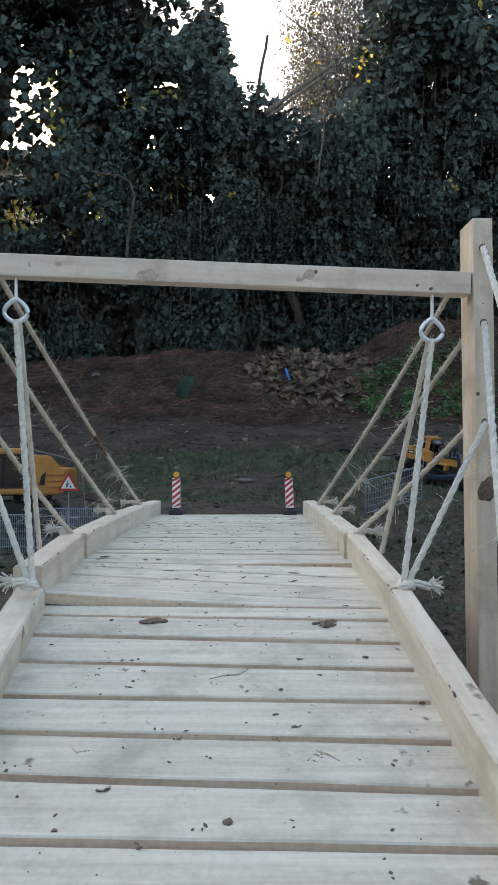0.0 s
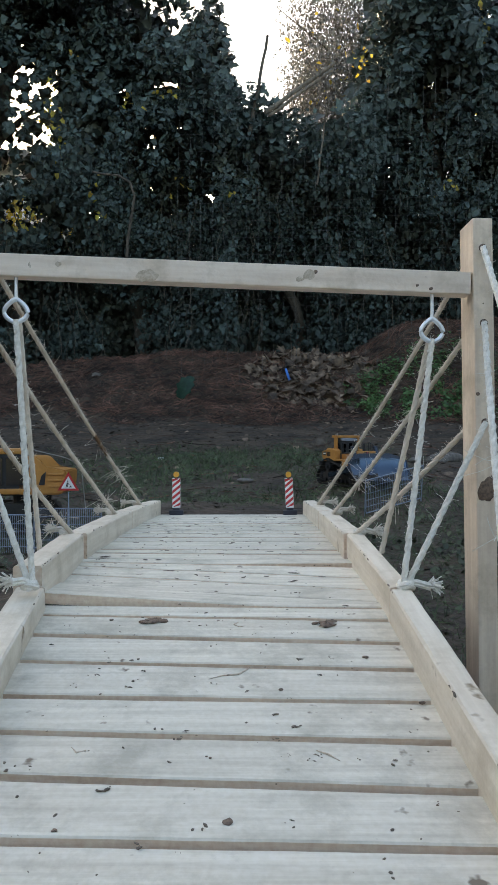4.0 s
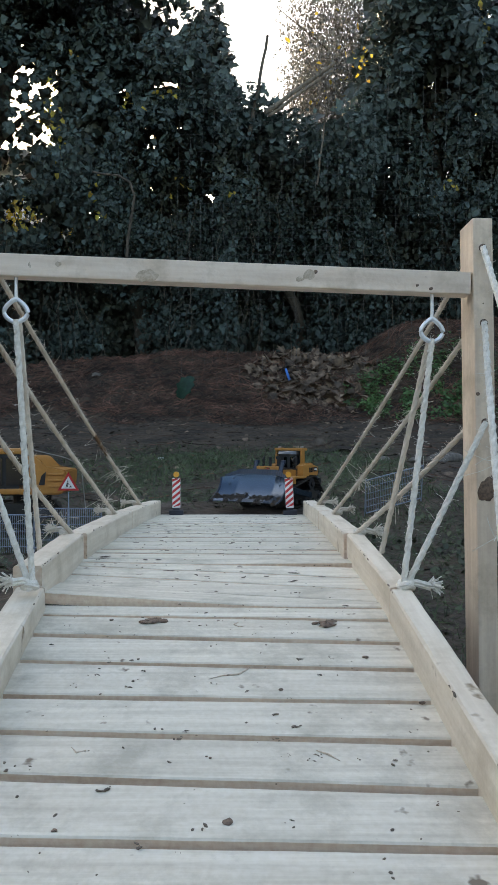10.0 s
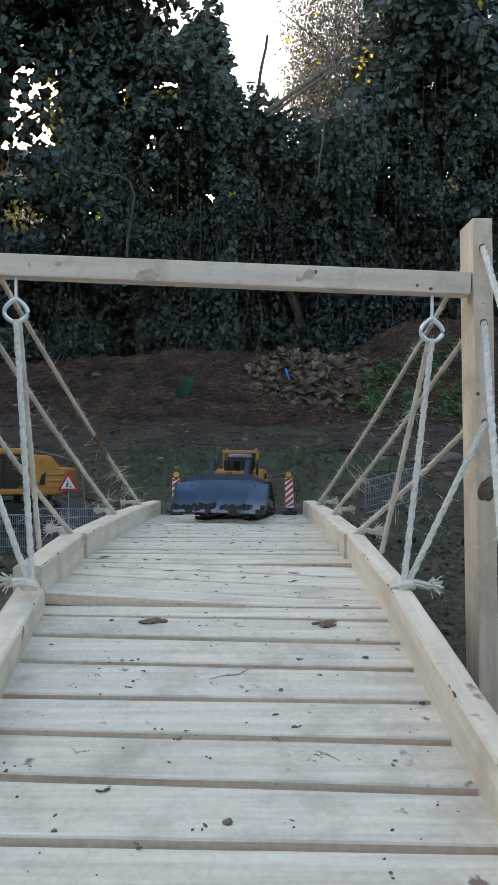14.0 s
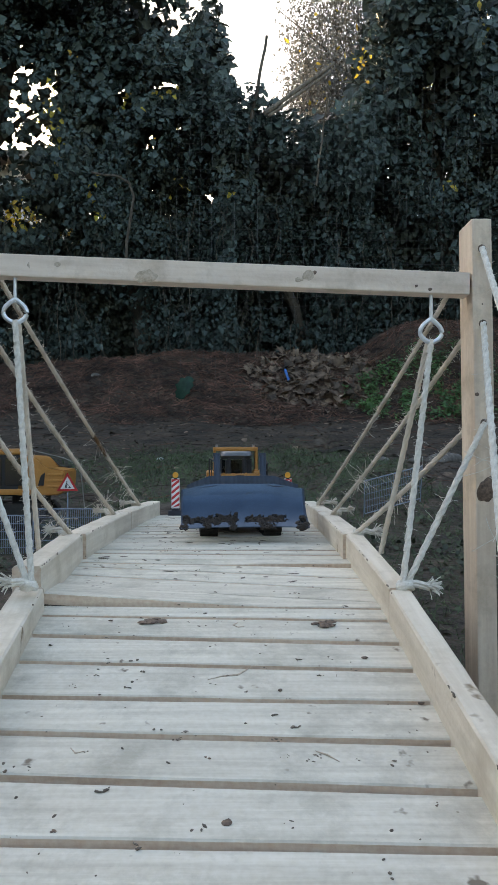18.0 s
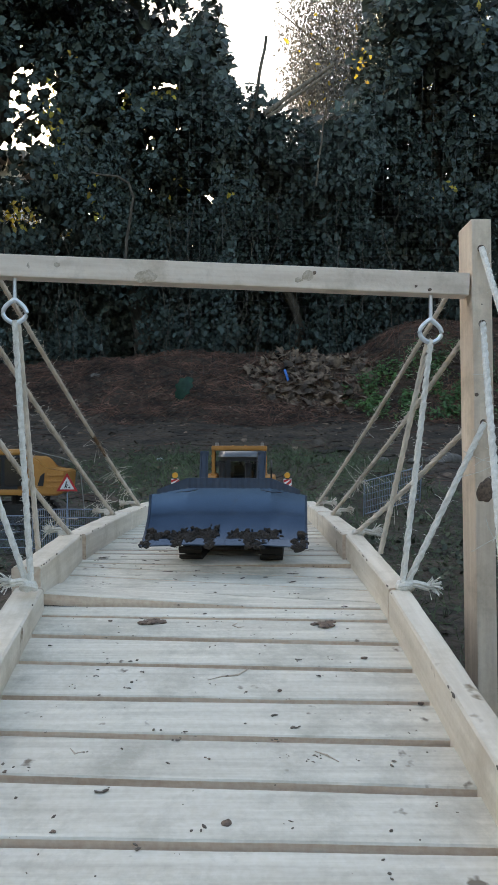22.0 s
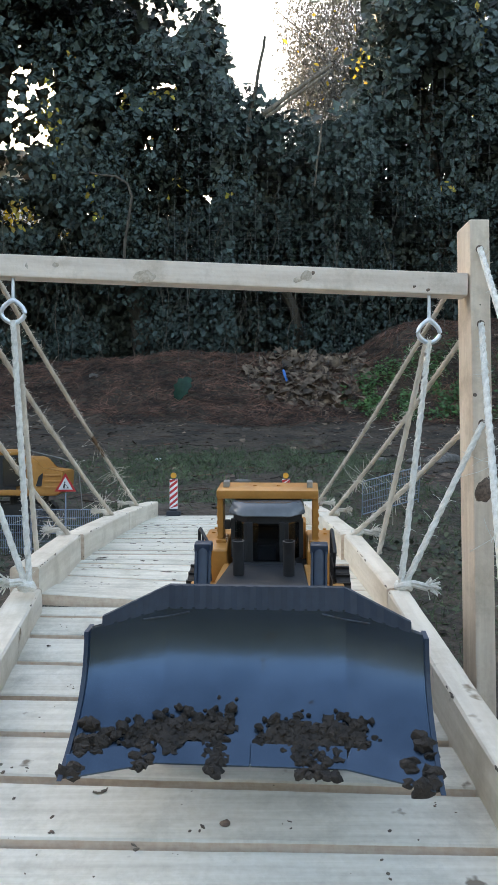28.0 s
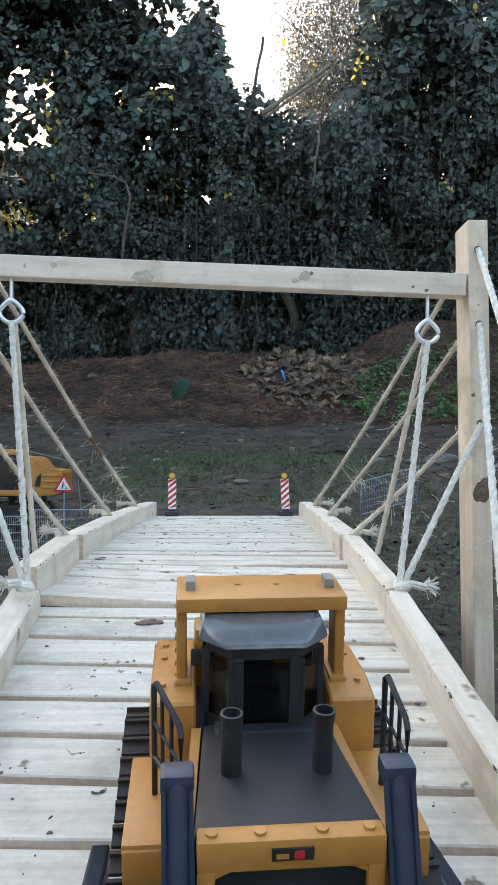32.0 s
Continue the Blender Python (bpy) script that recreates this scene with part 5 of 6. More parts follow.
        for i in range(6):
            bm = bmesh.new()
            rod(bm, (s * TRACK_X - 0.014, -0.100 + i * 0.034, 0.019), (s * TRACK_X + 0.014, -0.100 + i * 0.034, 0.019), 0.0095, n=12)
            part("track_roller", bm, M_BLACK, tr)
    # rear: tank, ripper
    bm = bmesh.new()
    box(bm, (0, 0.118, 0.125), (0.088, 0.030, 0.055), bevel=0.004)
    part("rear_tank", bm, M_YELLOWPAINT, dz, smooth=True)
    bm = bmesh.new()
    box(bm, (0, 0.165, 0.085), (0.120, 0.016, 0.020), bevel=0.002)
    box(bm, (-0.03, 0.145, 0.085), (0.010, 0.045, 0.012), bevel=0.001)
    box(bm, (0.03, 0.145, 0.085), (0.010, 0.045, 0.012), bevel=0.001)
    prism(bm, [(0.160, 0.11), (0.172, 0.11), (0.178, 0.06), (0.166, 0.042), (0.163, 0.06)], "x", -0.005, 0.005)
    part("ripper", bm, M_BLACK, dz, "black ripper frame")
    for s in (-1, 1):
        bm = bmesh.new()
        rod(bm, (s * 0.035, 0.128, 0.128), (s * 0.045, 0.165, 0.092), 0.006, n=10)
        part("ripper_cylinder", bm, M_STEELBLUE, dz)
    return dz, build_blade(dz, rnd)


def shoe_mesh():
    bm = bmesh.new()
    box(bm, (0, 0, 0), (SHOE_W, 0.0135, 0.003), bevel=0.0006)
    box(bm, (0, 0.004, 0.0028), (SHOE_W, 0.0024, 0.0036))
    bmesh.ops.recalc_face_normals(bm, faces=bm.faces[:])
    me = bpy.data.meshes.new("track_shoe")
    bm.to_mesh(me)
    bm.free()
    me.materials.append(M_RUBBER)
    return me


SHOE = shoe_mesh()


def track_frame_mesh(s):
    bm = bmesh.new()
    prism(bm, [(-0.120, 0.024), (0.090, 0.024), (0.098, 0.036), (0.065, 0.058), (-0.060, 0.046), (-0.125, 0.038)], "x", s * TRACK_X - 0.010, s * TRACK_X + 0.010)
    return bm


BLADE_LIFT = 0.0


def build_blade(dz, rnd):
    """Curved semi-U mouldboard with wings, spill guard, cutting edge and mud."""
    def face(x, f):
        """Front surface of the blade at x, f from the cutting edge (0) to the top (1)."""
        w = max(0.0, abs(x) - 0.070)
        y = -0.264 + 0.058 * (1 - (1 - f) ** 3.0) + 0.018 * f - 0.40 * w
        top = 0.091 - 0.20 * w
        return Vector((x * 1.06, y, BLADE_LIFT + top * f))
    xs = [-0.126, -0.108, -0.089, -0.070, -0.035, 0, 0.035, 0.070, 0.089, 0.108, 0.126]
    fs = [i / 10 for i in range(11)]
    bm = bmesh.new()
    front = [[bm.verts.new(face(x, f)) for x in xs] for f in fs]
    back = [[bm.verts.new(face(x, f) + Vector((0, 0.006, 0))) for x in xs] for f in fs]
    for g, flip in ((front, False), (back, True)):
        for r0, r1 in zip(g, g[1:]):
            for a, b, c, d in zip(r0, r0[1:], r1[1:], r1):
                bm.faces.new((a, b, c, d) if not flip else (d, c, b, a))
    k = len(xs)
    for i in range(k - 1):
        bm.faces.new((front[0][i], back[0][i], back[0][i + 1], front[0][i + 1]))
        bm.faces.new((front[-1][i + 1], back[-1][i + 1], back[-1][i], front[-1][i]))
    for j in range(len(fs) - 1):
        bm.faces.new((front[j][0], front[j + 1][0], back[j + 1][0], back[j][0]))
        bm.faces.new((back[j][-1], back[j + 1][-1], front[j + 1][-1], front[j][-1]))
    blade = part("blade", bm, M_BLUE, dz, "dark blue curved dozer blade smeared with mud", smooth=True)
    # the wings are folded forward along a sharp line
    co = blade.data.vertices
    for e in blade.data.edges:
        u, w = (co[k].co for k in e.vertices)
        if abs(abs(u.x) - 0.0742) < 0.0005 and abs(abs(w.x) - 0.0742) < 0.0005:
            e.use_edge_sharp = True
    # side plates
    for s in (-1, 1):
        bm = bmesh.new()
        pts = [face(s * 0.126, f) for f in fs]
        ring = [(p.y - 0.006, p.z) for p in pts] + [(p.y + 0.010, p.z) for p in reversed(pts)]
        prism(bm, ring, "x", s * 0.126, s * 0.1295)
        for v in bm.verts:
            f = (v.co.z - BLADE_LIFT) / 0.1
            v.co.x += s * 0.126 * 0.06
        part("side_plate", bm, M_STEELBLUE, blade)
    # ribbed spill guard
    bm = bmesh.new()
    lo, hi = [(-0.128, 0), (-0.074, 1), (0.074, 1), (0.128, 0)], [(-0.112, 0.006), (-0.074, 1), (0.074, 1), (0.112, 0.006)]
    def guard(x):
        w = max(0.0, abs(x) - 0.070)
        base = face(x, 1.0)
        h = max(0.004, 0.017 - 0.21 * w)
        return base, base + Vector((0, 0.006 * h / 0.017, h))
    gx = [-0.118 + 0.236 * i / 48 for i in range(49)]
    rows = []
    for i, x in enumerate(gx):
        a, b = guard(x)
        o = -0.0012 if i % 2 else 0.0
        rows.append([bm.verts.new(p) for p in (a + Vector((0, o, -0.001)), b + Vector((0, o, 0)), b + Vector((0, 0.004, 0)), a + Vector((0, 0.005, -0.001)))])
    for r0, r1 in zip(rows, rows[1:]):
        for j in range(4):
            bm.faces.new((r0[j], r1[j], r1[(j + 1) % 4], r0[(j + 1) % 4]))
    bm.faces.new(rows[0])
    bm.faces.new(rows[-1][::-1])
    part("spill_guard", bm, M_GUARD, blade, "ribbed dark navy spill guard")
    bm = bmesh.new()
    for a, b in zip([-0.130, -0.070, 0.0, 0.070], [-0.070, 0.0, 0.070, 0.130]):
        p, q = face(a * 0.97, 0.0), face(b * 0.97, 0.0)
        d = q - p
        m = d.to_track_quat("X", "Z").to_matrix().to_4x4()
        box(bm, (p + q) / 2 + Vector((0, 0.0050, 0.0042)), (d.length - 0.0006, 0.0024, 0.018), m @ pose(0, 0, 0, -62), bevel=0.0005)
    part("cutting_edge", bm, M_BLUE, blade)
    for s in (-1, 1):
        bm = bmesh.new()
        tube(bm, [face(s * x, f) + Vector((0, -0.0008, 0)) for x, f in ((0.052, 0.965), (0.068, 0.925), (0.088, 0.955))], 0.0007, 5)
        part("weld_seam", bm, M_DUSTY, blade)
    # earth clinging to the face: thick rough crusts and clods on the end bits
    def crust(cx, cf, wx, wf, seed, lump):
        bm = bmesh.new()
        skin = {}
        n, k = 46, 40
        for i in range(n + 1):
            for j in range(k + 1):
                x, f = cx + 1.5 * wx * (2 * i / n - 1), max(-0.03, cf + 1.5 * wf * (2 * j / k - 1))
                core = 1 - ((x - cx) / wx) ** 2 - ((f - cf) / wf) ** 2
                p = Vector((x * 75, f * 7, seed))
                t = 0.6 * core + 0.60 * noise.noise(p) + 0.40 * noise.noise(p * 2.7) + 0.25 * noise.noise(p * 7)
                if t > 0.05 and abs(x) < 0.137 and cf + 1.5 * wf * (2 * j / k - 1) > -0.04:
                    out = -0.0010 - lump * min(0.9, t) - 0.0022 * noise.noise(p * 5) - 0.0016 * noise.noise(p * 13)
                    skin[i, j] = bm.verts.new(face(x, f) + Vector((0, out, 0.0015 * noise.noise(p * 11))))
        for (i, j), v in list(skin.items()):
            q = [skin.get(g) for g in ((i, j), (i + 1, j), (i + 1, j + 1), (i, j + 1))]
            if all(q):
                bm.faces.new(q)
        bmesh.ops.delete(bm, geom=[v for v in bm.verts if not v.link_faces], context="VERTS")
        tagged(part("mud_crust", bm, M_MUD, blade, "crust of black mud", smooth=True), kind="stuff")
    crust(-0.054, 0.13, 0.042, 0.09, 2.0, 0.010)
    crust(0.046, 0.12, 0.042, 0.11, 5.0, 0.010)
    # lumpy earth in bands, with lobes hanging to the edge
    for bands in (((-0.092, 0.14, -0.016, 0.19, 0.06, 150), (-0.078, 0.10, -0.076, 0.02, 0.05, 50), (-0.026, 0.14, -0.022, -0.02, 0.06, 60)),
                  ((0.006, 0.15, 0.084, 0.15, 0.065, 150), (0.030, 0.10, 0.056, -0.02, 0.07, 110))):
        bm = bmesh.new()
        for x0, f0, x1, f1, w, n in bands:
            for _ in range(n):
                u = rnd.random()
                f = f0 + (f1 - f0) * u + rnd.gauss(0, w) * 0.6
                x = x0 + (x1 - x0) * u + rnd.gauss(0, 0.003)
                clump(bm, face(x, max(-0.02, f)) + Vector((0, -rnd.uniform(0.0, 0.006), 0)), rnd.choice((rnd.uniform(0.0012, 0.0026), rnd.uniform(0.0024, 0.0052))), rnd, 0.8)
        tagged(part("caked_mud", bm, M_MUD, blade, "lumpy black mud"), kind="stuff")
    for s in (-1, 1):
        for _ in range(16):
            bm = bmesh.new()
            x = s * rnd.uniform(0.108, 0.132)
            clump(bm, face(x * 0.94, rnd.uniform(-0.02, 0.26)) + Vector((s * 0.004, -0.004, 0)), rnd.uniform(0.004, 0.0085), rnd)
            part("mud_clod", bm, M_MUD, blade, smooth=True)
    for s in (-1, 1):
        # lift cylinders slide in their brackets as the blade moves
        bm = bmesh.new()
        p, q = Vector((s * 0.0545, -0.106, 0.165)), Vector((s * 0.0525, -0.152, 0.062))
        rod(bm, p, p.lerp(q, 0.72), 0.0070, n=14)
        box(bm, p, (0.0165, 0.014, 0.010), bevel=0.002)
        for k in (-1, 1):
            rod(bm, p + Vector((k * 0.0065, -0.004, 0.002)), p.lerp(q, 0.70) + Vector((k * 0.0065, -0.004, 0.002)), 0.0014, n=6)
        cyl = part("lift_cylinder", bm, M_STEELBLUE, dz, "blue grey hydraulic cylinder", smooth=True)
        CYLINDERS.append(cyl)
        bm = bmesh.new()
        rod(bm, p.lerp(q, 0.7), q, 0.0040, n=10)
        part("piston_rod", bm, M_ZINC, cyl, smooth=True)
    bm = bmesh.new()
    for x in (-0.06, 0.06):
        box(bm, (x, -0.178, 0.045), (0.010, 0.02, 0.05), bevel=0.001)
    box(bm, (0, -0.200, 0.026), (0.20, 0.016, 0.012), bevel=0.001)
    part("blade_brace", bm, M_BLUE, blade)
    return blade


dozer, blade = build_dozer()


# ---- small site furniture ----
def build_marker(m):
    ob = thing("warning_beacon", m, "red and white striped model beacon with amber lamp", "beacon", "beacons at the bridge end")
    bm = bmesh.new()
    box(bm, (0, 0, 0.008), (0.046, 0.030, 0.016), bevel=0.003)
    box(bm, (0, 0, 0.019), (0.022, 0.016, 0.008), bevel=0.002)
    part("foot", bm, M_NAVY, ob, "dark rubber foot")
    bm = bmesh.new()
    box(bm, (0, 0, 0.072), (0.0265, 0.004, 0.098), bevel=0.0012)
    board = part("board", bm, M_WHITE, ob)
    for i in range(-1, 6):
        z = 0.030 + i * 0.0195
        q = [(-0.0128, z), (0.0128, z + 0.021), (0.0128, z + 0.031), (-0.0128, z + 0.010)]
        q = [(x, min(0.1195, max(0.0245, zz))) for x, zz in q]
        if q[1][1] - q[0][1] + q[2][1] - q[3][1] < 0.004 and q[3][1] - q[0][1] < 0.002:
            continue
        bm = bmesh.new()
        f = [bm.verts.new((x, -0.0024, z)) for x, z in q]
        g = [bm.verts.new((x, -0.0017, z)) for x, z in q]
        for j in range(4):
            bm.faces.new((f[j], f[(j + 1) % 4], g[(j + 1) % 4], g[j]))
        bm.faces.new(f)
        bmesh.ops.remove_doubles(bm, verts=bm.verts[:], dist=0.00002)
        part("stripe", bm, M_RED, board)
    bm = bmesh.new()
    rod(bm, (0, -0.005, 0.132), (0, 0.005, 0.132), 0.0095, n=20)
    part("lamp", bm, M_AMBER, ob, "round amber lamp", smooth=True)
    bm = bmesh.new()
    box(bm, (0, 0, 0.122), (0.010, 0.007, 0.006))
    part("lamp_base", bm, M_NAVY, ob)
    return ob


beacon = build_marker(pose(-0.238, 2.275, deck_z(2.275) + 0.001, 0, 0, 2))
copy_thing(beacon, pose(0.135, 2.275, deck_z(2.275) + 0.001, 0, -2.5, -3))


def build_panel(m, label):
    ob = thing("site_fence", m, label, "fence", "model fence panels")
    w, h, r = 0.238, 0.150, 0.0021
    bm = bmesh.new()
    for x in (-w / 2, w / 2):
        rod(bm, (x, 0, -0.006), (x, 0, h), r, n=8)
    for z in (0.008, h - 0.003):
        rod(bm, (-w / 2, 0, z), (w / 2, 0, z), r, n=8)
    part("frame", bm, M_FENCE, ob)
    for i in range(1, 5):
        bm = bmesh.new()
        rod(bm, (-w / 2, -0.001, 0.008 + i * 0.0275), (w / 2, -0.001, 0.008 + i * 0.0275), 0.0011, n=6)
        part("cross_wire", bm, M_FENCE, ob)
    for i in range(1, 34):
        bm = bmesh.new()
        x = -w / 2 + w * i / 34
        rod(bm, (x, 0.0006, 0.009), (x, 0.0006, h - 0.004), 0.00075, n=4)
        part("upright_wire", bm, M_FENCE, ob)
    return ob


def on_ground(x, y, rz=0, dz=0.0, rx=0, ry=0):
    return pose(x, y, ground_z(x, y) + dz, rx, ry, rz)


panel = build_panel(on_ground(-0.888, 2.44, 1, -0.013), "blue grey wire site fence panel, upright")
copy_thing(panel, on_ground(-0.640, 2.45, -1, -0.013))
_u, _v = Vector((0.222, 0.07, 0.051)).normalized(), Vector((0.0085, -0.06, 0.132))
_v = (_v - _u * _v.dot(_u)).normalized()
_w = _v.cross(_u)
lean = copy_thing(panel, Matrix.Translation((0.533, 2.565, 0.160)) @ Matrix((_u, _w, _v)).transposed().to_4x4())
tagged(lean, "blue grey wire site fence panel, tilted in the grass")


def build_sign(m):
    ob = thing("road_sign", m, "triangular red bordered roadworks model sign", "sign")
    bm = bmesh.new()
    rod(bm, (0, 0.002, -0.045), (0, 0.002, 0.150), 0.0024, n=8)
    part("pole", bm, M_FENCE, ob)
    def tri(r, c=0.178):
        return [(r * math.sin(a), c + r * math.cos(a)) for a in (0, 2 * math.pi / 3, 4 * math.pi / 3)]
    bm = bmesh.new()
    prism(bm, tri(0.046), "y", -0.002, 0.0)
    plate = part("plate", bm, M_RED, ob)
    bm = bmesh.new()
    prism(bm, tri(0.031), "y", -0.0028, -0.0018)
    part("white_field", bm, M_WHITE, plate)
    bm = bmesh.new()
    prism(bm, [(0.003, 0.167), (0.008, 0.174), (0.014, 0.167)], "y", -0.0034, -0.0026)
    prism(bm, [(-0.010, 0.167), (-0.007, 0.167), (-0.001, 0.184), (-0.005, 0.186)], "y", -0.0034, -0.0026)
    prism(bm, [(-0.004, 0.167), (-0.001, 0.167), (-0.002, 0.178), (-0.005, 0.178)], "y", -0.0034, -0.0026)
    prism(bm, [(-0.003, 0.182), (0.004, 0.175), (0.005, 0.177), (-0.002, 0.185)], "y", -0.0034, -0.0026)
    rod(bm, (-0.0025, -0.0034, 0.1895), (-0.0025, -0.0026, 0.1895), 0.0028, n=10)
    part("symbol", bm, M_BLACK, plate)
    return ob


build_sign(on_ground(-0.676, 2.60, 3, 0.033))


def build_excavator(m):
    """Upper house, cab and tracks of a model excavator; it faces -x."""
    ob = thing("excavator", m, "ochre yellow model excavator with dark cab glass", "excavator")
    bm = bmesh.new()
    prism(bm, [(-0.02, 0.080), (0.098, 0.080), (0.112, 0.092), (0.116, 0.150), (0.058, 0.156), (0.046, 0.178), (0.030, 0.190), (-0.02, 0.192)], "y", -0.085, 0.085)
    bmesh.ops.bevel(bm, geom=bm.edges[:], offset=0.004, segments=2, affect="EDGES")
    body = part("engine_house", bm, M_YELLOWPAINT, ob, smooth=True)
    for z in (0.105, 0.122, 0.139):
        bm = bmesh.new()
        box(bm, (0.088, -0.0865, z), (0.046, 0.003, 0.006), bevel=0.001)
        part("panel_rib", bm, M_YELLOWPAINT, body)
    bm = bmesh.new()
    prism(bm, [(0.040, 0.108), (0.056, 0.108), (0.060, 0.146), (0.048, 0.136)], "y", -0.0875, -0.085)
    part("vent", bm, M_BLACK, body)
    bm = bmesh.new()
    prism(bm, [(-0.13, 0.078), (0.015, 0.078), (0.018, 0.165), (-0.005, 0.200), (-0.09, 0.200), (-0.128, 0.150)], "y", -0.085, -0.020)
    bmesh.ops.bevel(bm, geom=bm.edges[:], offset=0.005, segments=2, affect="EDGES")
    cab = part("cab", bm, M_BLACK, ob, "black cab frame", smooth=True)
    bm = bmesh.new()
    prism(bm, [(-0.118, 0.108), (-0.062, 0.108), (-0.062, 0.185), (-0.088, 0.185), (-0.116, 0.146)], "y", -0.0866, -0.085)
    part("window", bm, M_GLASS, cab)
    bm = bmesh.new()
    prism(bm, [(-0.052, 0.108), (0.006, 0.108), (0.006, 0.162), (-0.010, 0.185), (-0.052, 0.185)], "y", -0.0866, -0.085)
    part("window", bm, M_GLASS, cab)
    bm = bmesh.new()
    box(bm, (-0.052, -0.052, 0.204), (0.120, 0.072, 0.018), bevel=0.008)
    part("cab_roof", bm, M_YELLOWPAINT, cab, "ochre rounded roof", smooth=True)
    bm = bmesh.new()
    box(bm, (-0.055, -0.088, 0.090), (0.150, 0.006, 0.016), bevel=0.002)
    part("cab_sill", bm, M_YELLOWPAINT, cab, "ochre sill", smooth=True)
    for s in (-1, 1):
        bm = bmesh.new()
        prism(bm, [(-0.13, 0.02), (-0.11, 0.0), (0.045, 0.0), (0.065, 0.02), (0.065, 0.035), (0.045, 0.055), (-0.11, 0.055), (-0.13, 0.035)], "y", s * 0.075 - 0.022, s * 0.075 + 0.022)
        part("track", bm, M_RUBBER, ob)
    bm = bmesh.new()
    rod(bm, (0, 0, 0.03), (0, 0, 0.082), 0.055, n=20)
    box(bm, (-0.03, 0, 0.035), (0.10, 0.12, 0.03))
    part("undercarriage", bm, M_BLACK, ob)
    bm = bmesh.new()
    prism(bm, [(-0.02, 0.09), (-0.05, 0.12), (-0.20, 0.26), (-0.34, 0.27), (-0.34, 0.245), (-0.21, 0.225), (-0.06, 0.085)], "y", 0.0, 0.03)
    part("boom", bm, M_YELLOWPAINT, ob)
    bm = bmesh.new()
    prism(bm, [(-0.35, 0.28), (-0.33, 0.27), (-0.33, 0.10), (-0.345, 0.08), (-0.36, 0.10)], "y", 0.004, 0.026)
    part("stick", bm, M_YELLOWPAINT, ob)
    bm = bmesh.new()
    prism(bm, [(-0.36, 0.09), (-0.33, 0.09), (-0.30, 0.05), (-0.31, 0.01), (-0.35, -0.002), (-0.37, 0.02)], "y", -0.02, 0.05)
    part("bucket", bm, M_BLACK, ob)
    return ob


build_excavator(on_ground(-0.867, 2.78, 3, 0.045) @ Matrix.Scale(1.35, 4))

bm = bmesh.new()
tube(bm, [(-0.03, 0, 0.04), (0, 0, 0), (0.03, 0, -0.02), (0.09, 0.01, -0.035), (0.15, 0.02, -0.05), (0.20, 0.03, -0.075), (0.22, 0.03, -0.11), (0.24, 0.03, -0.30)], 0.0022, 6)
_q = (-0.95, 3.0)
tagged(part("hose", bm, M_HOSE, None, smooth=True, m=pose(_q[0], _q[1], 0.385)), "thin grey hose arching over soil", "hose")

# blue tube, papers, stones and a big leaf on the bank
bm = bmesh.new()
rod(bm, (0, 0, 0), (0.0, -0.01, 0.125), 0.0115, n=12)
rod(bm, (0.0, -0.01, 0.125), (0.0, -0.0105, 0.131), 0.007, n=12)
tagged(part("blue_tube", bm, M_PEN, None, m=on_ground(0.36, 6.06, 0, 0.02, -25, -18)), "bright blue plastic tube on dead leaves", "tube")

for nm, x, y, s, lab in (("paper_scrap", -0.545, 4.36, 0.024, "crumpled white paper scrap in grass"), ("paper_scrap", -1.36, 6.21, 0.045, "pale grey crumpled scrap on the bank")):
    bm = bmesh.new()
    bmesh.ops.create_icosphere(bm, subdivisions=2, radius=s, matrix=Matrix.Diagonal((1, 0.6, 0.45, 1)))
    for v in bm.verts:
        v.co *= 1 + 0.6 * noise.noise(v.co * 60)
    tagged(part(nm, bm, M_PAPER if "white" in lab else M_STONE, None, m=on_ground(x, y, 20, s * 0.3)), lab, "paper")

for x, y, s, sx in ((1.13, 4.0, 0.085, 1.5), (1.28, 4.3, 0.05, 1.3), (0.75, 3.9, 0.035, 1.4), (-0.02, 3.42, 0.024, 1.7), (0.9, 3.75, 0.03, 1.2)):
    bm = bmesh.new()
    bmesh.ops.create_icosphere(bm, subdivisions=3, radius=s, matrix=Matrix.Diagonal((sx, 1, 0.55, 1)))
    for v in bm.verts:
        v.co *= 1 + 0.35 * noise.noise(v.co * 12 + Vector((x, y, 0))) + 0.08 * noise.noise(v.co * 50)
    tagged(part("stone", bm, M_STONE, None, smooth=True, m=on_ground(x, y, 30 * x, 0.012)), "rough pale grey field stone in soil", "stone", "stones in the yard")


bm = bmesh.new()
rows = []
for i in range(15):
    f = i / 14
    w = 0.05 * math.sin(math.pi * min(1, 0.1 + 0.85 * f)) ** 0.5
    ring = []
    for j in range(7):
        a = math.pi * (0.06 + 0.80 * j / 6)
        k = 1 + 0.25 * noise.noise(Vector((f * 6, j * 0.9, 4)))
        ring.append(bm.verts.new((0.26 * (f - 0.5), -w * k * math.cos(a), 0.8 * w * k * math.sin(a) + 0.012 * math.sin(f * 7))))
    rows.append(ring)
for a, b in zip(rows, rows[1:]):
    for j in range(6):
        bm.faces.new((a[j], a[j + 1], b[j + 1], b[j]))
shell = bmesh.ops.extrude_face_region(bm, geom=bm.faces[:])
for v in shell["geom"]:
    if isinstance(v, bmesh.types.BMVert):
        v.co = Vector((v.co.x, v.co.y * 0.86, v.co.z * 0.86 - 0.003))
tagged(part("bark_piece", bm, M_MUD, None, smooth=True, m=on_ground(0.57, 4.62, 178, 0.004, 0, 0)), "curled dark piece of bark on the soil", "bark")


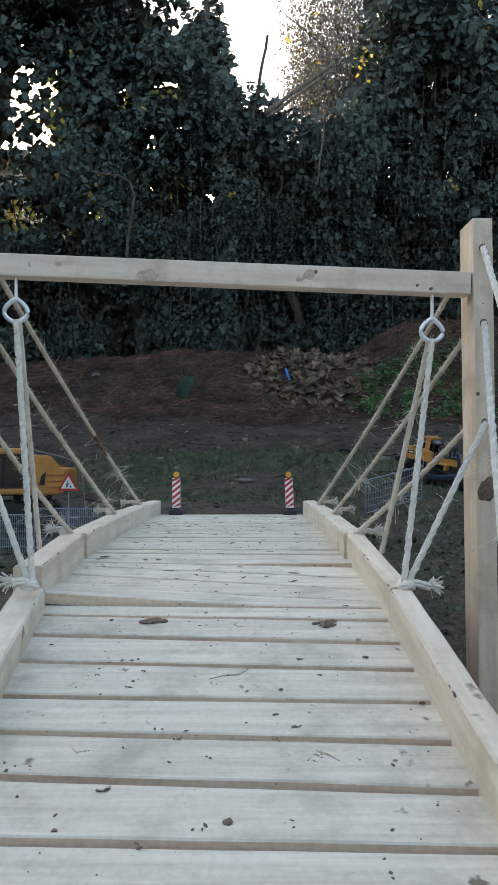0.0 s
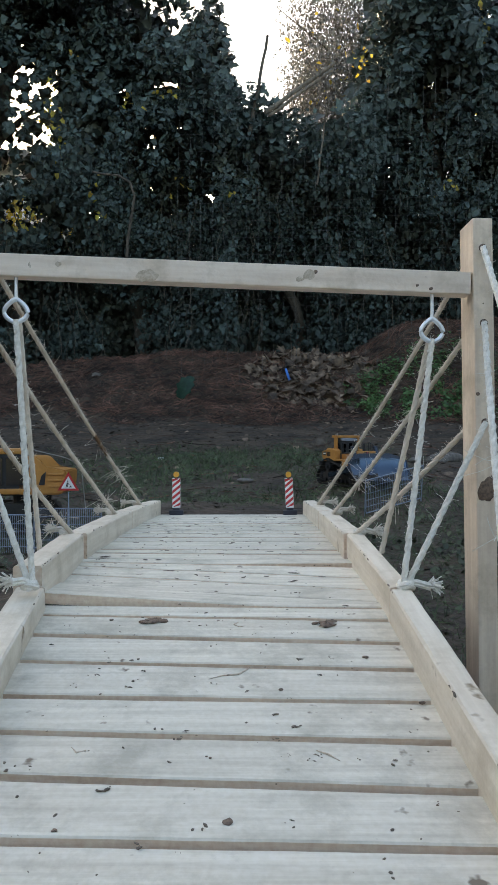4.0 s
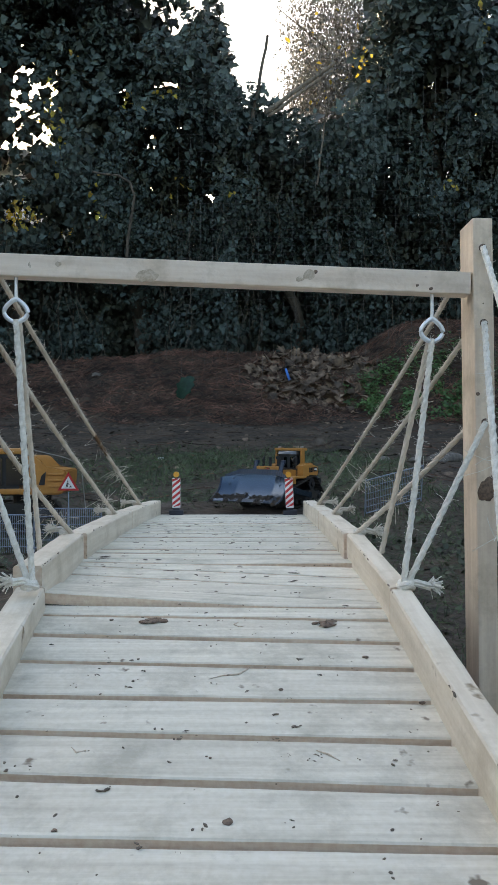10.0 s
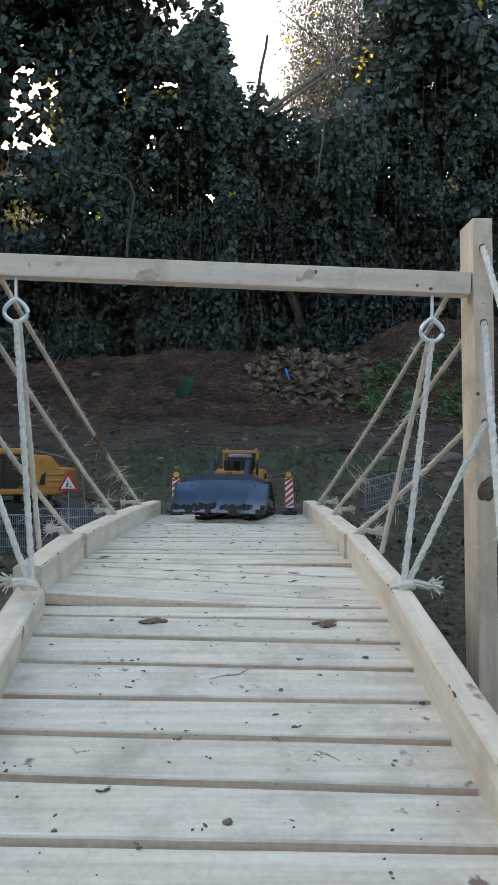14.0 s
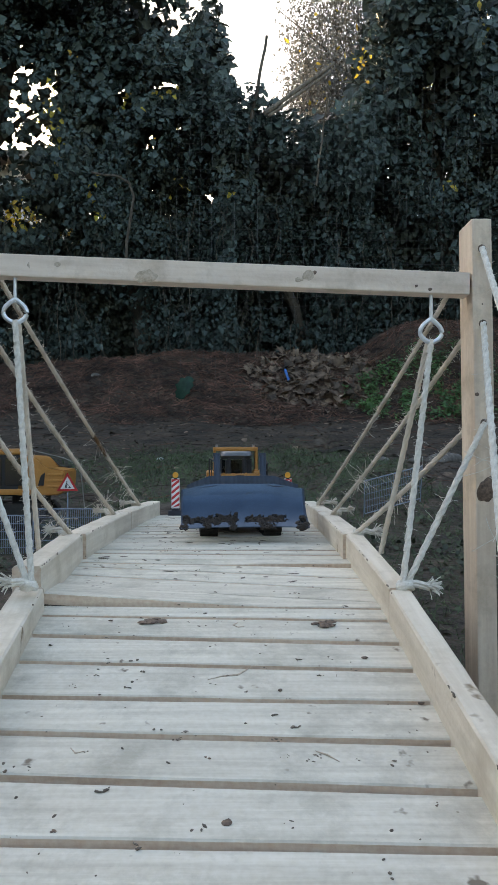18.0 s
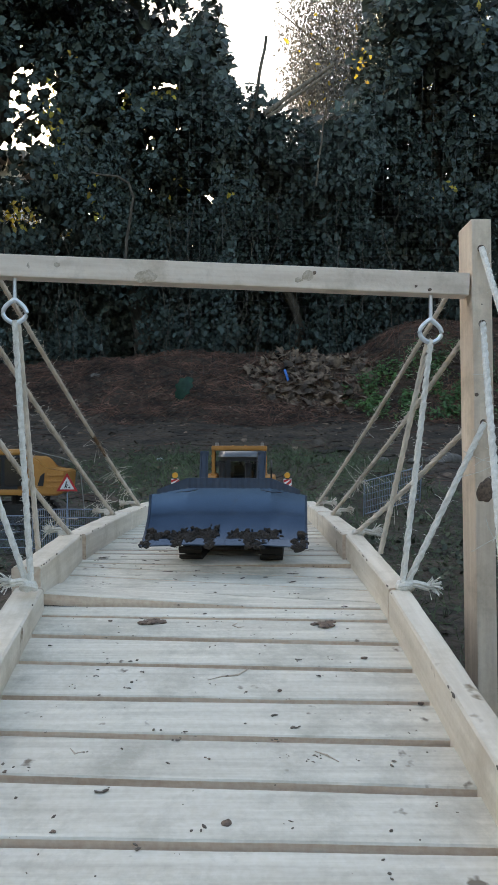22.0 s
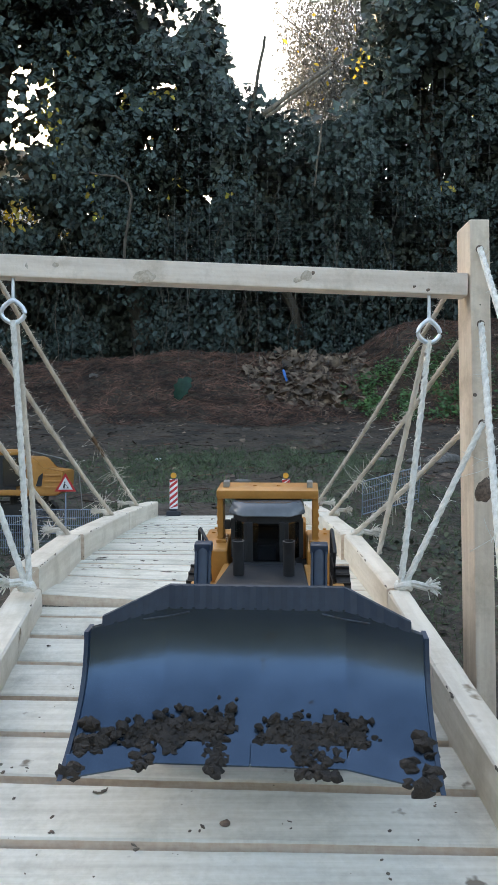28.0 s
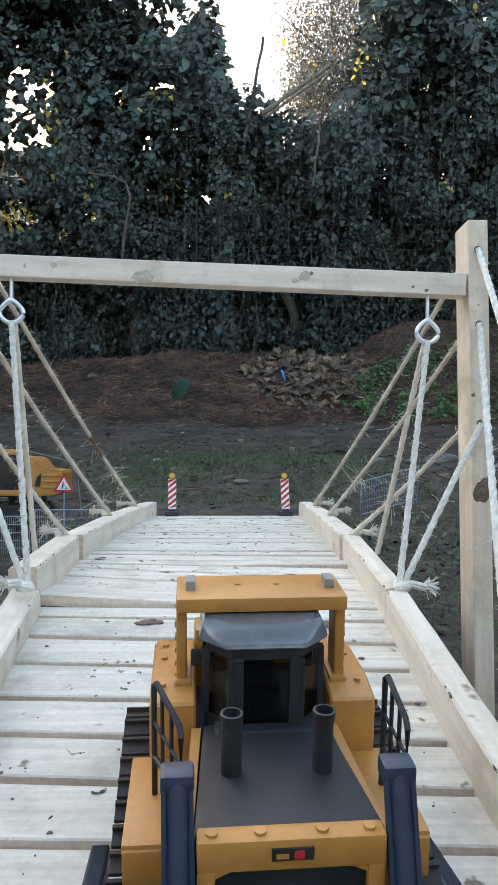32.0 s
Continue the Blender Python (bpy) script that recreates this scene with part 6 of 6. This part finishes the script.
def build_big_leaf(m):
    bm = bmesh.new()
    rows = []
    for i in range(11):
        f = i / 10
        w = 0.064 * math.sin(math.pi * min(1, f * 0.93 + 0.05)) ** 0.8 * (1 + 0.22 * math.sin(i * 2.4))
        rows.append([bm.verts.new((u * w, f * 0.20, abs(u) * w * 0.35 + 0.004 * math.sin(f * 22 + abs(u) * 3) - 0.10 * f * f)) for u in (-1, -0.5, 0, 0.5, 1)])
    for a, b in zip(rows, rows[1:]):
        for j in range(4):
            bm.faces.new((a[j], a[j + 1], b[j + 1], b[j]))
    ex = bmesh.ops.extrude_face_region(bm, geom=bm.faces[:])
    for v in ex["geom"]:
        if isinstance(v, bmesh.types.BMVert):
            v.co.z -= 0.0015
    tagged(part("large_leaf", bm, M_BIGLEAF, None, smooth=True, m=m), "single large dark green leathery leaf on the bank", "leaf")


build_big_leaf(on_ground(-0.48, 5.90, 180, 0.19, -60, 0) @ pose(0, 0, 0, 0, 0, -34) @ Matrix.Scale(1.08, 4))

# mud crumbs on the deck
rnd = random.Random(12)
bm = bmesh.new()
for _ in range(330):
    y = rnd.choice((rnd.uniform(0.4, 1.0), rnd.uniform(0.9, 2.2)))
    x = deck_x(y) + rnd.uniform(-0.21, 0.21)
    r = rnd.uniform(0.0005, 0.0016)
    for _ in range(rnd.choice((1, 1, 1, 2, 4))):
        p = Vector((x + rnd.gauss(0, 0.003), y + rnd.gauss(0, 0.002), 0))
        p.z = deck_z(p.y) + 0.0013
        v = bmesh.ops.create_icosphere(bm, subdivisions=1, radius=r * rnd.uniform(0.5, 1.3), matrix=Matrix.Translation(p) @ pose(0, 0, 0, 9, 0, rnd.uniform(0, 180)) @ Matrix.Diagonal((rnd.uniform(1, 2.6), 1, 0.45, 1)))["verts"]
        for q in v:
            q.co += (q.co - p) * rnd.uniform(-0.3, 0.3)
# trodden smears along the far boards
for _ in range(110):
    y = rnd.uniform(1.05, 2.25)
    p = Vector((deck_x(y) + rnd.uniform(-0.21, 0.21), y, deck_z(y) + 0.0012))
    r = rnd.uniform(0.0008, 0.0026)
    v = bmesh.ops.create_icosphere(bm, subdivisions=1, radius=r, matrix=Matrix.Translation(p) @ pose(0, 0, 0, 0, 0, rnd.gauss(0, 30)) @ Matrix.Diagonal((rnd.uniform(2, 6), rnd.uniform(0.8, 2), 0.25, 1)))["verts"]
    for q in v:
        q.co += Vector((rnd.gauss(0, 0.5), rnd.gauss(0, 0.5), 0)) * r
tagged(part("mud_crumbs", bm, M_CRUMB, None), "dark crumbs of mud on the planks", "mud crumbs", kind="stuff")


# ---- what moves: the bulldozer backs out, turns and crosses the bridge ----
# seconds, x, y, heading in degrees (0: towards the camera, positive: blade to the right)
DRIVE = [
    (0.0, 0.822, 3.12, 54), (1.0, 0.725, 3.11, 54), (2.0, 0.615, 3.10, 55), (3.0, 0.492, 3.07, 45), (3.5, 0.462, 3.05, 37), (4.5, 0.42, 2.95, 4),
    (5.5, 0.385, 2.86, -28), (6.0, 0.36, 2.83, -29), (7.0, 0.32, 2.79, -34), (8.0, 0.255, 2.73, -34.5), (9.0, 0.20, 2.66, -33.5), (10.0, 0.133, 2.56, -33.5), (11.0, 0.066, 2.48, -30),
    (12.0, 0.022, 2.39, -16.5), (13.0, -0.002, 2.28, -14.5), (14.0, -0.034, 2.17, -12), (15.5, -0.035, 1.98, -4), (17.0, -0.036, 1.825, 3), (18.0, -0.030, 1.755, 5), (19.0, -0.025, 1.67, 13), (19.3, -0.030, 1.667, 19), (19.6, -0.022, 1.662, 13), (19.8, -0.008, 1.656, 0), (20.0, 0.010, 1.65, -9),
    (21.0, -0.003, 1.545, -12), (22.0, -0.02, 1.415, -4), (23.0, -0.026, 1.33, -2), (24.0, -0.022, 1.215, -1), (25.0, -0.018, 1.135, 1), (25.5, -0.015, 1.055, 2), (26.5, -0.012, 0.925, 10), (27.4, -0.008, 0.806, 18), (27.6, -0.005, 0.797, 14), (28.0, 0.024, 0.784, -4.5),
    (28.5, 0.017, 0.733, -2), (29.0, 0.011, 0.682, -0.8), (29.5, 0.010, 0.612, 0.3), (30.0, 0.009, 0.550, 1.5), (30.3, 0.012, 0.510, 3.3), (30.6, 0.013, 0.484, 4.4), (31.0, 0.012, 0.476, 5), (32.0, 0.011, 0.469, 4.7),
]

# seconds and height of the cutting edge over the track
LIFT = [(0.0, 0.030), (10.0, 0.027), (12.0, 0.042), (13.0, 0.034), (14.0, 0.028), (18.0, 0.032), (22.0, 0.043), (23.0, 0.055), (24.0, 0.053), (25.0, 0.049), (28.0, 0.061), (28.5, 0.052), (29.0, 0.038), (30.0, 0.040), (30.3, 0.033), (30.8, 0.014), (32.0, 0.012)]


def motions():
    rows, gone, last = [], [], None
    total = 0.0
    for t, x, y, a in DRIVE:
        h = radians(a)
        fx, fy = math.sin(h), -math.cos(h)
        zf, zb = support(x + fx * 0.10, y + fy * 0.10), support(x - fx * 0.10, y - fy * 0.10)
        zl, zr = support(x - fy * -0.07, y + fx * -0.07), support(x + fy * -0.07, y - fx * -0.07)
        zc = max((zf + zb) / 2, support(x, y) - 0.004)
        pitch = math.degrees(math.atan2(zb - zf, 0.20)) - 1.0 * smooth_step(24, 28, t)
        m = Matrix.Translation((x, y, zc)) @ Matrix.Rotation(h, 4, "Z") @ Matrix.Rotation(radians(pitch), 4, "X")
        rows.append((t, m))
        if last:
            total += ((x - last[0]) * fx + (y - last[1]) * fy)
        last = (x, y)
        gone.append((t, total))
    walk(dozer, rows)
    walk(blade, [(t, pose(0, 0, z)) for t, z in LIFT])
    for c in CYLINDERS:
        walk(c, [(t, pose(0, 0, z)) for t, z in ((0.0, -0.006), (11.0, -0.004), (14.0, 0.010), (20.0, 0.026), (24.0, 0.030), (26.5, 0.022), (28.0, 0.015), (28.5, 0.011), (29.0, 0.004), (30.0, 0.001), (32.0, 0.0))])
    # the shoes run round the belt as the machine goes
    table, length = ring_path(400, BELT)
    steps = []
    for (t0, s0), (t1, s1) in zip(gone, gone[1:]):
        n = max(1, math.ceil(abs(s1 - s0) / 0.018))
        steps += [(t0 + (t1 - t0) * i / n, s0 + (s1 - s0) * i / n) for i in range(n)]
    steps.append(gone[-1])
    for shoe, x, at in SHOES:
        rows = []
        for t, s in steps:
            k = (at - s / length) % 1.0 * 400
            y, z, a = table[int(k) % 400]
            rows.append((t, Matrix.Translation((x, y, z)) @ Matrix.Rotation(a, 4, "X")))
        walk(shoe, rows)
    for w, x, y, z, r in SPROCKETS:
        turns = []
        for (t0, s0), (t1, s1) in zip(gone, gone[1:]):
            n = max(1, math.ceil(abs(s1 - s0) / r / radians(75)))
            for i in range(n):
                f = i / n
                turns.append((t0 + (t1 - t0) * f, (s0 + (s1 - s0) * f) / r))
        turns.append((gone[-1][0], gone[-1][1] / r))
        walk(w, [(t, Matrix.Translation((x, y, z)) @ Matrix.Rotation(a, 4, "X")) for t, a in turns])


motions()
